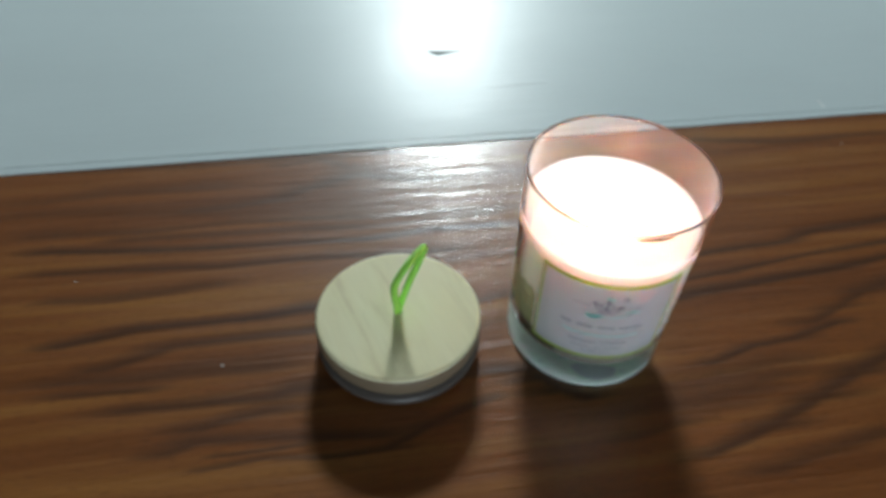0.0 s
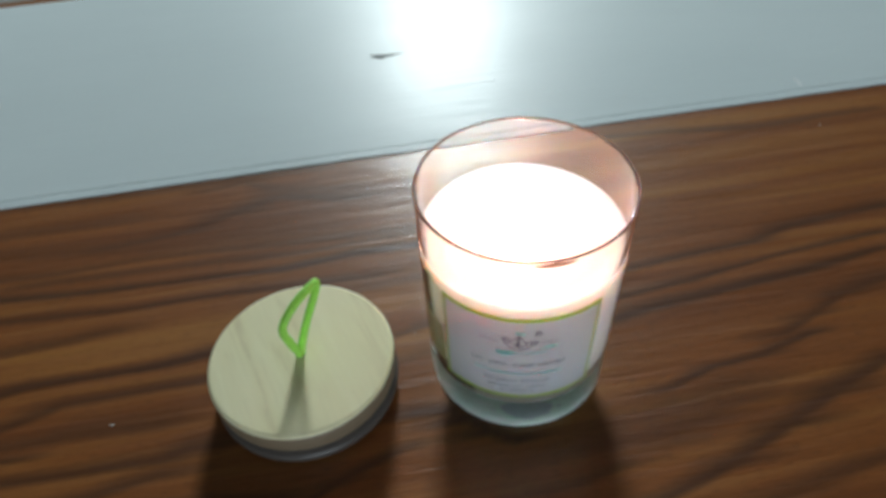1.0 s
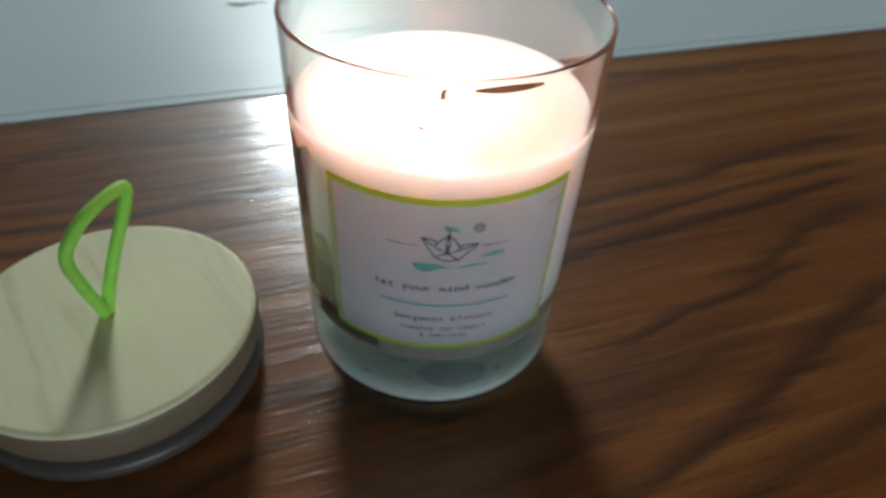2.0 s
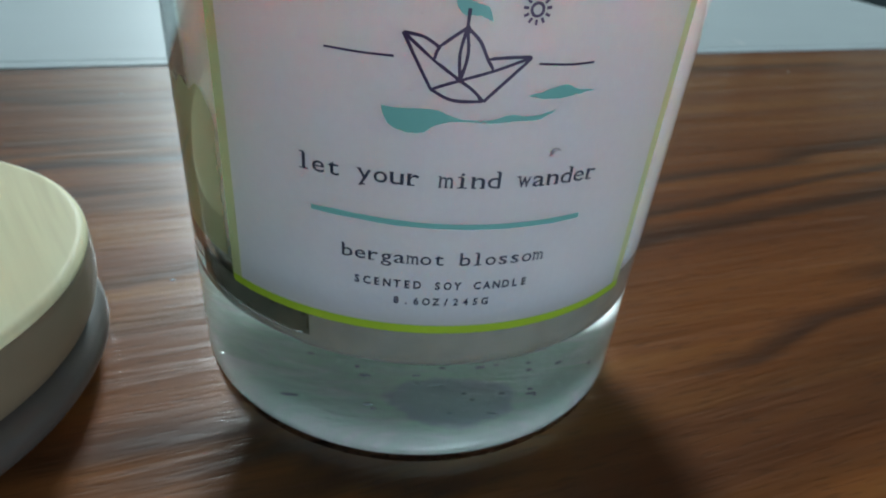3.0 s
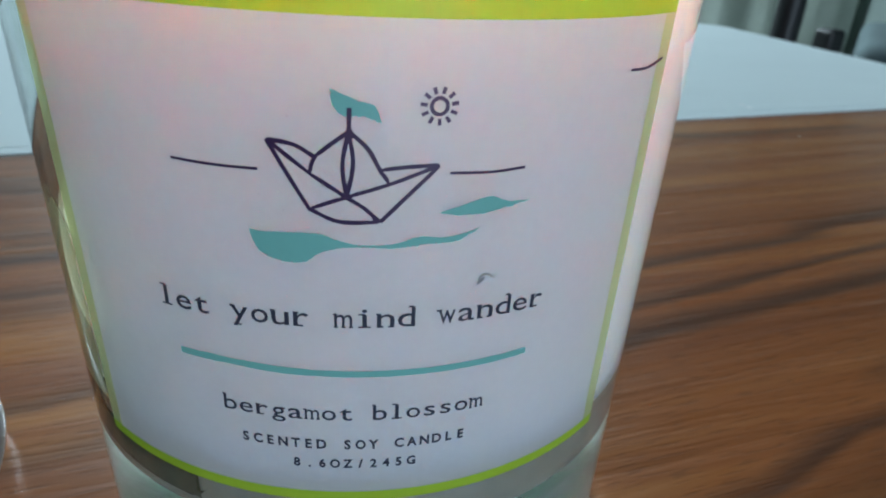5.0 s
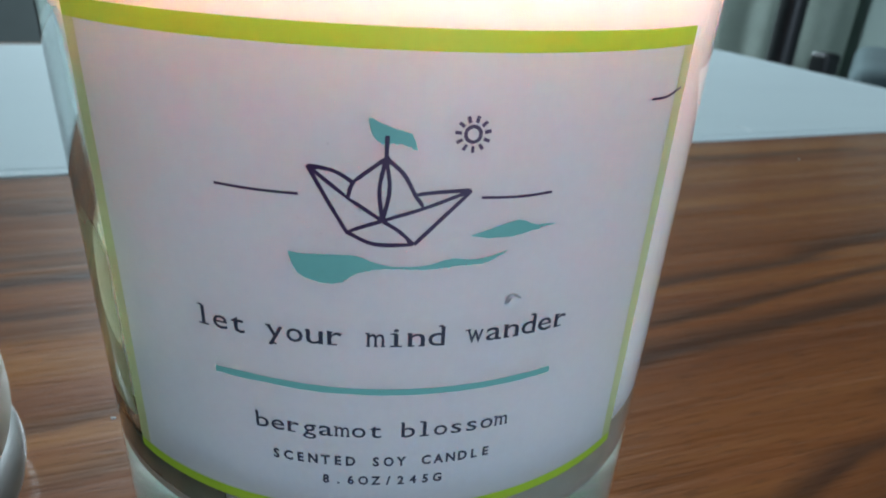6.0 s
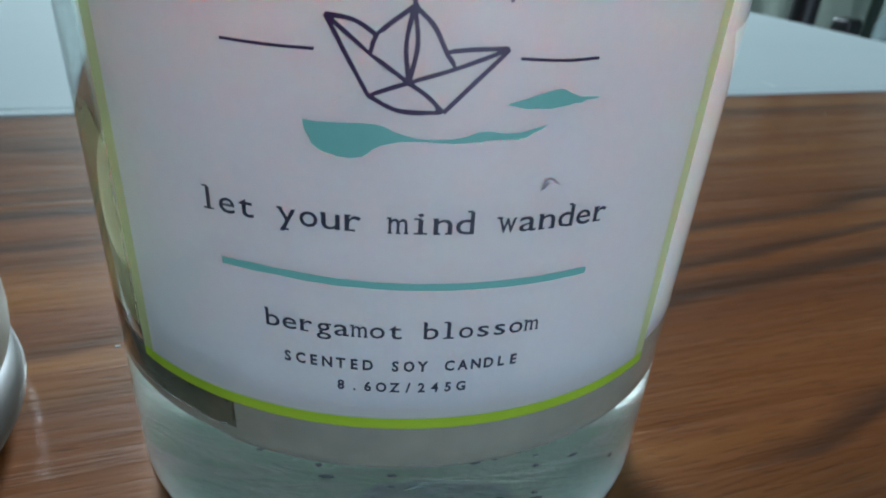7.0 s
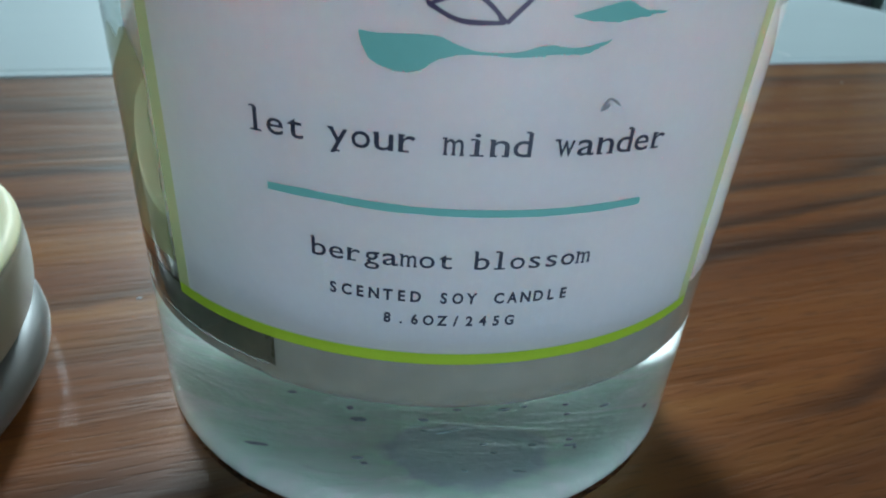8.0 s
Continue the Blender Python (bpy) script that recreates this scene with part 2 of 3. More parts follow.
def thing(name, m, label, category, kind="", group=""):
    ob = new(name)
    ob.empty_display_size = 0.05
    ob.matrix_basis = m
    return tagged(ob, label, category, group, kind)


def box(x0, x1, y0, y1, z0, z1, bevel=0.0, bm=None, segments=2):
    own = bmesh.new()
    bmesh.ops.create_cube(own, size=1)
    for v in own.verts:
        v.co = Vector(((x0 + x1) / 2 + v.co.x * (x1 - x0), (y0 + y1) / 2 + v.co.y * (y1 - y0), (z0 + z1) / 2 + v.co.z * (z1 - z0)))
    if bevel:
        bmesh.ops.bevel(own, geom=own.edges[:], offset=bevel, segments=segments, affect="EDGES", profile=0.6)
    if bm is None:
        return own
    tmp = bpy.data.meshes.new("tmp")
    own.to_mesh(tmp)
    own.free()
    bm.from_mesh(tmp)
    bpy.data.meshes.remove(tmp)
    return bm


def lathe(profile, segments=96, radius_at=None):
    """Turns a profile of (radius, z) about the z axis; ends at radius 0 close to a point."""
    bm = bmesh.new()
    rings = []
    for r, z in profile:
        if r <= 1e-6:
            rings.append([bm.verts.new((0, 0, z))])
        else:
            ring = []
            for i in range(segments):
                a = 2 * math.pi * i / segments
                rr = radius_at(r, z, a) if radius_at else r
                ring.append(bm.verts.new((rr * math.sin(a), -rr * math.cos(a), z)))
            rings.append(ring)
    for low, high in zip(rings, rings[1:]):
        for i in range(segments):
            j = (i + 1) % segments
            if len(low) == 1 and len(high) == 1:
                continue
            if len(low) == 1:
                bm.faces.new((low[0], high[j], high[i]))
            elif len(high) == 1:
                bm.faces.new((low[i], low[j], high[0]))
            else:
                bm.faces.new((low[i], low[j], high[j], high[i]))
    bmesh.ops.recalc_face_normals(bm, faces=bm.faces[:])
    return bm


def arc(cx, cz, r, a0, a1, n):
    """Profile points on an arc, in degrees, 0 along the radius and 90 up."""
    return [(cx + r * math.cos(radians(a0 + (a1 - a0) * i / n)), cz + r * math.sin(radians(a0 + (a1 - a0) * i / n))) for i in range(n + 1)]


def tube(points, radius, sides=10, closed=False):
    """A round tube along points, with capped ends."""
    pts = [Vector(p) for p in points]
    bm, rings = bmesh.new(), []
    for i, p in enumerate(pts):
        ahead = (pts[min(i + 1, len(pts) - 1)] - pts[max(i - 1, 0)]).normalized()
        side = ahead.cross(Vector((0.31, 0.87, 0.38))).normalized()
        up = side.cross(ahead)
        rings.append([bm.verts.new(p + radius * (math.cos(2 * math.pi * k / sides) * side + math.sin(2 * math.pi * k / sides) * up)) for k in range(sides)])
    for a, b in zip(rings, rings[1:]):
        for k in range(sides):
            bm.faces.new((a[k], a[(k + 1) % sides], b[(k + 1) % sides], b[k]))
    bm.faces.new(rings[0][::-1])
    bm.faces.new(rings[-1])
    bmesh.ops.recalc_face_normals(bm, faces=bm.faces[:])
    return bm


def smooth_path(points, steps=8):
    """A Catmull-Rom curve through points of any dimension."""
    p = [np.array(q, float) for q in points]
    p = [2 * p[0] - p[1], *p, 2 * p[-1] - p[-2]]
    out = []
    for a, b, c, d in zip(p, p[1:], p[2:], p[3:]):
        for i in range(steps):
            t = i / steps
            out.append(0.5 * (2 * b + (c - a) * t + (2 * a - 5 * b + 4 * c - d) * t * t + (3 * b - a - 3 * c + d) * t ** 3))
    out.append(p[-2])
    return out


# ======== room ========
X0, X1, Y0, Y1 = -3.0, 3.0, -3.2, 4.2
tagged(part("floor", box(X0 - 0.1, X1 + 0.1, Y0 - 0.1, Y1 + 0.1, FLOOR_Z - 0.1, FLOOR_Z), M_FLOOR), "grey tiled floor of the room", "floor", kind="structure")
tagged(part("ceiling", box(X0 - 0.1, X1 + 0.1, Y0 - 0.1, Y1 + 0.1, CEIL_Z, CEIL_Z + 0.1), M_CEIL), "plain grey painted ceiling", "ceiling", kind="structure")
for nm, b in (("wall_north", (X0, X1, Y1, Y1 + 0.1)), ("wall_east", (X1, X1 + 0.1, Y0 - 0.1, Y1 + 0.1)), ("wall_west", (X0 - 0.1, X0, Y0 - 0.1, Y1 + 0.1))):
    tagged(part(nm, box(*b, FLOOR_Z, CEIL_Z), M_WALL), "pale green painted room wall", "wall", kind="structure")


wx0, wx1, wz0, wz1 = WINDOW
bm = box(X0, wx0, Y0 - 0.1, Y0, FLOOR_Z, CEIL_Z)
box(wx1, X1, Y0 - 0.1, Y0, FLOOR_Z, CEIL_Z, bm=bm)
box(wx0, wx1, Y0 - 0.1, Y0, FLOOR_Z, wz0, bm=bm)
box(wx0, wx1, Y0 - 0.1, Y0, wz1, CEIL_Z, bm=bm)
tagged(part("wall_south", bm, M_WALL), "pale green painted room wall", "wall", kind="structure")
WIN = tagged(new("window_1"), "white framed window letting in cool daylight", "window", kind="structure")
WIN.location = (0, Y0 - 0.06, 0)
wm = (wx0 + wx1) / 2
for b in ((wx0, wx1, wz0, wz0 + 0.05), (wx0, wx1, wz1 - 0.05, wz1), (wx0, wx0 + 0.05, wz0 + 0.05, wz1 - 0.05), (wx1 - 0.05, wx1, wz0 + 0.05, wz1 - 0.05), (wm - 0.025, wm + 0.025, wz0 + 0.05, wz1 - 0.05)):
    part("window_frame", box(b[0], b[1], -0.02, 0.02, b[2], b[3]), M_LAMPRIM, WIN)
for b in ((wx0 + 0.05, wm - 0.025), (wm + 0.025, wx1 - 0.05)):
    pane = part("pane", box(*b, -0.003, 0.003, wz0 + 0.05, wz1 - 0.05), M_PANE, WIN)
    pane.visible_shadow = False


def ceiling_light(place):
    root = thing("ceiling_light", pose(*place), "round white ceiling light giving cool light", "ceiling light")
    part("rim", lathe([(0, 0.07), (0.375, 0.07), (0.38, 0.065), (0.38, 0.0), (0.375, -0.005), (0.36, -0.005), (0.358, 0.01), (0, 0.01)], 64), M_LAMPRIM, root)
    part("diffuser", lathe([(0, 0.002), (0.32, 0.002), (0.357, 0.006), (0.357, 0.009), (0, 0.009)], 64), M_LAMPGLASS, root, "glowing white diffuser")
    return root


ceiling_light(LAMP_FAR)


def curtain(x0, x1, y, z0, z1):
    """Cloth in soft upright folds, with a hem and a rod."""
    root = thing("curtain", pose((x0 + x1) / 2, y, z0), "pale mint cloth curtain hanging in soft folds", "curtain")
    bm, n, w = bmesh.new(), 240, x1 - x0
    rows = []
    for k in range(9):
        z = (z1 - z0) * k / 8
        row = []
        for i in range(n + 1):
            s = i / n
            d = 0.012 * math.sin(s * w * 16 + 1.4 * math.sin(s * 9)) + 0.002 * math.sin(s * w * 41 + 1.3)
            row.append(bm.verts.new(((s - 0.5) * w, d * (0.75 + 0.25 * (1 - k / 8)), z)))
        rows.append(row)
    for a, b in zip(rows, rows[1:]):
        for i in range(n):
            bm.faces.new((a[i], a[i + 1], b[i + 1], b[i]))
    bmesh.ops.solidify(bm, geom=bm.faces[:], thickness=0.004)
    part("cloth", bm, M_CURTAIN, root, smooth=True)
    rod = part("rod", tube([(-w / 2 - 0.08, 0, z1 - z0), (0, 0, z1 - z0), (w / 2 + 0.08, 0, z1 - z0)], 0.014, 14), M_BLACK, root, "thin dark curtain rod", smooth=True)
    return root


curtain(0.55, 2.9, Y1 - 0.16, FLOOR_Z + 0.02, 1.55)


def floor_stand(x, y):
    root = thing("floor_stand", pose(x, y, FLOOR_Z), "black upright floor stand behind the table", "stand")
    part("pole", lathe([(0, 0), (0.028, 0), (0.026, 0.02), (0.022, 0.06), (0.022, 1.05), (0.026, 1.07), (0.020, 1.09), (0, 1.09)], 32), M_BLACK, root, smooth=True)
    part("base_plate", lathe([(0, 0), (0.15, 0), (0.155, 0.006), (0.15, 0.018), (0.05, 0.03), (0.030, 0.05), (0.029, 0.03)], 48), M_BLACK, root, smooth=True)


floor_stand(0.667, 1.02)


def low_box(x, y):
    root = thing("loudspeaker", pose(x, y, FLOOR_Z, 0, 0, 20), "small black box loudspeaker on a pale post", "loudspeaker")
    part("body", box(-0.019, 0.019, -0.019, 0.019, 0.655, 0.694, 0.010, segments=3), M_BLACK, root)
    part("post", box(-0.012, 0.012, -0.012, 0.012, 0.02, 0.655, 0.002), M_LAMPRIM, root, "thin pale post")
    part("foot", box(-0.09, 0.09, -0.09, 0.09, 0.0, 0.02, 0.006), M_LAMPRIM, root, "pale square foot")


low_box(0.755, 1.03)


def armchair(x, y):
    """A low padded chair in grey-green cloth."""
    root = thing("armchair", pose(x, y, FLOOR_Z, 0, 0, -35), "dark slate cloth armchair behind the table", "armchair")
    part("seat", box(-0.33, 0.33, -0.32, 0.30, 0.20, 0.42, 0.05, segments=4), M_CHAIR, root, smooth=True)
    part("backrest", box(-0.36, 0.36, 0.305, 0.46, 0.20, 0.80, 0.05, segments=4), M_CHAIR, root, smooth=True)
    for k in (-1, 1):
        part("armrest", box(min(k * 0.335, k * 0.46), max(k * 0.335, k * 0.46), -0.33, 0.30, 0.20, 0.60, 0.045, segments=4), M_CHAIR, root, smooth=True)
        for yy in (-0.27, 0.38):
            part("leg", lathe([(0, 0), (0.016, 0), (0.024, 0.20), (0, 0.20)], 16), M_BLACK, root).location = (k * 0.36, yy, 0)


armchair(1.75, 1.55)


def sideboard():
    root = thing("sideboard", pose(-1.75, Y1 - 0.25, FLOOR_Z), "dark grey sideboard standing against the wall", "sideboard")
    part("body", box(-1.1, 1.1, -0.22, 0.22, 0.06, 0.72, 0.006), M_GREYCAB, root)
    part("top", box(-1.12, 1.12, -0.235, 0.23, 0.724, 0.75, 0.005), M_GREYCAB, root)
    part("plinth", box(-1.06, 1.06, -0.18, 0.2, 0.0, 0.057), M_BLACK, root)
    for i in range(4):
        x = -1.09 + i * 0.545
        d = part("door", box(x + 0.005, x + 0.54, -0.242, -0.224, 0.08, 0.715, 0.004), M_GREYCAB, root)
        part("handle", box(x + 0.25, x + 0.29, -0.262, -0.243, 0.60, 0.615, 0.003), M_LAMPRIM, d, "pale metal handle")


sideboard()

# ======== table ========
# table coordinates: u along the seam between wood and white board, v across it, towards the far side
TABLE = thing("table", pose(0, 0.1747, 0, 0, 0, 15.16), "brown wooden table with a white painted board along it", "table")
U0, U1, V0, V1 = -0.85, 0.415, -0.52, 0.305
STREAKS = []


def streak(width, dark, *points):
    """A dark line of figure in the veneer, in millimetres of the table."""
    STREAKS.append((width / 1000, dark, np.array(points, float) / 1000))


# one more dark line, at the jar's front left
streak(4.6, .95, (-93, -191), (-83, -192), (-75, -198), (-66, -206), (-57, -212))
streak(4.8, .5, (-363, 3), (-253, -4), (-142, -4))
streak(5.6, .35, (-352, -31), (-309, -26), (-250, -27))
streak(4.4, .6, (-253, -50), (-212, -46), (-185, -36), (-157, -27), (-121, -37))
streak(2.9, .5, (-202, -11), (-180, -8), (-157, -21), (-121, -27))
streak(6.1, .3, (-348, -42), (-280, -49), (-211, -59), (-157, -61))
streak(3.5, .5, (-341, -62), (-282, -66), (-230, -63), (-143, -68), (-79, -72))
streak(2.9, .55, (-291, -72), (-209, -74), (-143, -77), (-79, -75))
streak(2.8, .85, (-337, -76), (-272, -83), (-227, -85), (-156, -88), (-117, -84), (-80, -85))
streak(3.1, .7, (-331, -94), (-294, -96), (-238, -100), (-200, -100), (-156, -102), (-111, -103))
streak(3.3, .6, (-323, -116), (-294, -118), (-265, -116), (-247, -114))
streak(3.7, .85, (-313, -146), (-279, -141), (-222, -141), (-191, -138))
streak(1.2, .9, (-222, -142), (-188, -136))
streak(3.2, .7, (-289, -163), (-256, -154), (-228, -154), (-187, -153))
streak(3.9, .6, (-306, -169), (-279, -171), (-252, -171), (-215, -173))
streak(3.2, .7, (-303, -177), (-272, -178))
streak(4.2, .75, (-271, -189), (-235, -190), (-210, -191), (-197, -188))
streak(3.5, .7, (-240, -203), (-209, -198))
streak(3.3, .65, (-252, -215), (-239, -210), (-194, -214), (-157, -218))
streak(1.1, .8, (-230, -219), (-206, -219), (-194, -218))
streak(2.1, .7, (-236, -225), (-210, -223), (-181, -226), (-154, -225), (-134, -216), (-103, -206))
streak(2.3, .6, (-99, -146), (-84, -143))
streak(2.8, .4, (-101, -161), (-86, -159))
streak(5.2, .4, (-112, -112), (-83, -110))
streak(3.0, .6, (48, -14), (87, -16), (150, -26), (229, -26))
streak(3.4, .75, (23, -127), (46, -125), (96, -124), (123, -116), (177, -111))
streak(2.4, .8, (7, -145), (46, -141), (100, -136), (165, -131))
streak(3.4, .85, (-1, -160), (29, -154), (68, -150), (116, -148), (157, -143))
streak(3.6, .7, (83, -182), (102, -174), (123, -165), (147, -161))
streak(2.2, .8, (17, -201), (43, -194), (66, -192), (94, -184))
streak(3.5, .5, (-16, -218), (15, -207))
streak(3.8, .8, (-6, -249), (28, -240), (60, -228), (88, -216), (120, -205))
streak(3.9, .6, (-34, -235), (-15, -232))
streak(3.3, .6, (20, -260), (46, -256), (93, -249))
streak(6.0, .50, (3, -214), (21, -211), (46, -205))
streak(6.5, .55, (-8, -223), (20, -219), (44, -213))
streak(5.0, .45, (-12, -229), (8, -226))


def waves(u, v, seed, octaves):
    """Smooth unevenness from a few sines, between about -1 and 1."""
    rng, out = np.random.RandomState(seed), np.zeros_like(u)
    for k in range(octaves):
        fu, fv, ph = rng.uniform(8, 30) * 1.6 ** k, rng.uniform(10, 60) * 1.5 ** k, rng.uniform(0, 6.3)
        out += np.sin(fu * u + fv * v + ph) / 1.5 ** k
    return out / 2


def grain_field(u, v):
    """How dark the figure of the veneer is at a place of the board."""
    v = v + 0.0012 * waves(u, v, 3, 5)
    total = np.zeros_like(u)
    for k, (width, dark, pts) in enumerate(STREAKS):
        w = np.maximum(width * (0.78 + 0.25 * waves(u, v, 20 + k, 4)), 0.0006)
        mark = np.zeros_like(u)
        for a, b in zip(pts, pts[1:]):
            d = b - a
            t = np.clip(((u - a[0]) * d[0] + (v - a[1]) * d[1]) / (d @ d), 0, 1)
            along, across = (u - a[0] - t * d[0]) * 0.12, v - a[1] - t * d[1]
            # a crisp edge on the near side, a softer one on the far side, tapering ends
            far = np.where(across > 0, 2.1, 0.9)
            reach = np.hypot(along, across / far) / w
            mark = np.maximum(mark, np.clip(1.2 - reach, 0, 1) ** 0.9)
        total = np.maximum(total, min(1.0, dark * 1.1) * mark)
    return np.clip(total, 0, 1)


def wooden_top():
    us = np.concatenate([np.arange(U0, -0.46, 0.03), np.arange(-0.46, 0.40, 0.004), [0.405, U1]])
    vs = np.concatenate([np.arange(V0, -0.31, 0.02), np.arange(-0.31, -0.0004, 0.0011), [0.0]])
    nu, nv = len(us), len(vs)
    uu, vv = np.meshgrid(us, vs)
    verts = np.stack([uu.ravel(), vv.ravel(), np.zeros(nu * nv)], 1)
    i = np.arange(nu * nv).reshape(nv, nu)
    faces = np.stack([i[:-1, :-1], i[:-1, 1:], i[1:, 1:], i[1:, :-1]], -1).reshape(-1, 4)
    # underside and edges
    low = np.array([(U0, V0, -0.028), (U1, V0, -0.028), (U1, 0, -0.028), (U0, 0, -0.028)])
    n = nu * nv
    sides = [[n, n + 3, n + 2, n + 1], [*i[0, ::-1].tolist(), n, n + 1], [*i[::-1, -1].tolist(), n + 1, n + 2], [*i[-1].tolist(), n + 2, n + 3], [*i[:, 0].tolist(), n + 3, n]]
    data = bpy.data.meshes.new("wooden_top")
    data.from_pydata(np.concatenate([verts, low]).tolist(), [], faces.tolist() + sides)
    field = np.concatenate([grain_field(uu.ravel(), vv.ravel()), np.zeros(4)])
    data.attributes.new("grain", "FLOAT", "POINT").data.foreach_set("value", field.astype(np.float32))
    data.materials.append(M_WOOD)
    ob = new("wooden_top", data)
    ob.parent = TABLE
    tagged(ob, "brown varnished wood with dark grain")


def uneven_board(name, v0, v1, z, label, ragged):
    """A white painted board whose near edge is a little ragged where the paint ends."""
    bm = bmesh.new()
    n = 320
    ring = []
    for i in range(n + 1):
        u = U0 + (U1 - U0) * i / n
        j = ragged * (noise.noise((u * 60, 3.1, 0)) + 0.6 * noise.noise((u * 230, 7.7, 0)))
        ring.append(bm.verts.new((u, v0 + j, z)))
    c = 0.03 if v1 > 0.2 else 0.0
    far = [bm.verts.new((U1 - c + c * math.cos(a), v1 - c + c * math.sin(a), z)) for a in np.linspace(0, math.pi / 2, 9)] if c else [bm.verts.new((U1, v1, z))]
    top = bm.faces.new([*ring, *far, bm.verts.new((U0, v1, z))])
    out = bmesh.ops.extrude_face_region(bm, geom=[top])
    for v in [g for g in out["geom"] if isinstance(g, bmesh.types.BMVert)]:
        v.co.z -= 0.028
    bmesh.ops.recalc_face_normals(bm, faces=bm.faces[:])
    return part(name, bm, M_PAINT, TABLE, label)


wooden_top()
uneven_board("painted_strip", 0.0006, 0.0072, 0.0006, "narrow white painted lipping", 0.0007)
uneven_board("painted_board", 0.0078, 0.300, 0.0007, "glossy white brushed paint", 0.0002)
part("far_lipping", box(U0, U1 - 0.03, 0.3004, V1 + 0.008, -0.028, 0.0), M_WOOD, TABLE, "brown wooden edge strip")
for u in (U0 + 0.06, U1 - 0.06):
    for v in (V0 + 0.06, V1 - 0.06):
        part("leg", box(u - 0.03, u + 0.03, v - 0.03, v + 0.03, FLOOR_Z, -0.0285, 0.004), M_WOOD, TABLE)
for v in (V0 + 0.06, V1 - 0.06):
    part("apron", box(U0 + 0.092, U1 - 0.092, v - 0.012, v + 0.012, -0.11, -0.0285), M_WOOD, TABLE)


def flat_mark(name, outline, z, material, parent, label=""):
    bm = bmesh.new()
    face = bm.faces.new([bm.verts.new((*p, 0.0005)) for p in outline])
    for g in bmesh.ops.extrude_face_region(bm, geom=[face])["geom"]:
        if isinstance(g, bmesh.types.BMVert):
            g.co.z = z
    bmesh.ops.recalc_face_normals(bm, faces=bm.faces[:])
    return part(name, bm, material, parent, label)


flat_mark("paint_chip", [(-0.0875, 0.1295), (-0.0835, 0.1235), (-0.0795, 0.1207), (-0.0740, 0.1230), (-0.0600, 0.1263), (-0.0720, 0.1270), (-0.0780, 0.1275)], 0.00083, M_CHIP, TABLE, "bare grey chip in the paint")
flat_mark("paint_scratch", [(-0.0480, 0.0674), (-0.0250, 0.0682), (0.0, 0.0697), (-0.0250, 0.0690)], 0.00083, M_SCRATCH, TABLE, "fine grey scratch")
flat_mark("paint_scratch", [(-0.090, 0.1235), (-0.0835, 0.1228), (-0.081, 0.1240), (-0.086, 0.1243)], 0.00083, M_SCRATCH, TABLE, "small grey scuff")

for u, v, r in ((0.1907, -0.0332, 0.0010), (-0.1037, -0.0298, 0.0007), (-0.3162, -0.1016, 0.0010), (-0.232, -0.169, 0.0013), (-0.0907, -0.146, 0.0006)):
    bm = bmesh.new()
    bmesh.ops.create_icosphere(bm, subdivisions=1, radius=r)
    for q in bm.verts:
        q.co = Vector((u + q.co.x * 0.9, v + q.co.y * 0.45, 0.0001 + q.co.z * 0.15))
    part("paint_fleck", bm, M_FLECK, TABLE, "tiny pale fleck")
flat_mark("paint_scuff", [(0.2015, 0.0120), (0.2050, 0.0116), (0.2046, 0.0200), (0.2030, 0.0215), (0.2032, 0.0140)], 0.00083, M_SCUFF, TABLE, "whiter scuff")

# ======== candle ========
RB, RT, H = 0.0393, 0.0410, 0.1066
WAX_Z, GLASS_FLOOR = 0.0836, 0.0193
CANDLE = thing("scented_candle", pose(0, 0, 0), "lit white candle in a clear glass jar with paper label", "candle")


def outer(z):
    return RB + (RT - RB) * z / H


def inner(z):
    return outer(z) - 0.0013 - 0.0012 * max(0.0, 1 - z / 0.09)


def jar_profile():
    p = [(0, 0.0024), (0.012, 0.0023), (0.022, 0.0019), (0.028, 0.0011), (0.031, 0.0003), (0.033, 0.0), (0.0377, 0.0)]
    p += arc(0.0378, 0.0015, 0.0015, -90, 0, 6)[1:]
    p += [(outer(z), z) for z in (*np.linspace(0.003, H - 0.0024, 14), H - 0.0016, H - 0.0011, H - 0.0008)]
    p += arc(outer(H) - 0.00065, H - 0.00065, 0.00065, 0, 180, 9)[1:]
    p += [(inner(z), z) for z in (H - 0.0009, H - 0.0013, *np.linspace(H - 0.0024, GLASS_FLOOR + 0.0055, 12), GLASS_FLOOR + 0.0045)]
    r = inner(GLASS_FLOOR + 0.004) - 0.004
    p += arc(r, GLASS_FLOOR + 0.004, 0.004, 0, -90, 7)[1:]
    p += [(0.024, GLASS_FLOOR - 0.0003), (0.012, GLASS_FLOOR - 0.0005), (0, GLASS_FLOOR - 0.0006)]
    return p


jar = part("glass_jar", lathe(jar_profile(), 160), M_GLASS, CANDLE, "thick clear tapered glass", smooth=True)
jar.visible_shadow = False


def wax_radius(r, z, a):
    """On one side the wax has shrunk from the glass."""
    if r < 0.034:
        return r
    deg = (math.degrees(a) + 180) % 360 - 180
    edge = -27 + 4 * math.sin(z * 300)
    top = 0.046 + 0.033 * min(max((-41 - deg) / 8, 0), 1) + 0.0015 * math.sin(deg * 0.4)
    gap = min(max((edge - deg) / 3, 0), 1) * min(max((deg + 125) / 8, 0), 1) * min(max((top - z) / 0.006, 0), 1)
    # halfway up the wax clings to the glass again
    cling = min(max((-41 - deg) / 6, 0), 1) * min(max((z - 0.0300) / 0.003, 0), 1) * min(max((0.0570 - z) / 0.008, 0), 1)
    gap *= 1 - cling
    return r + 0.00015 - 0.0006 * gap


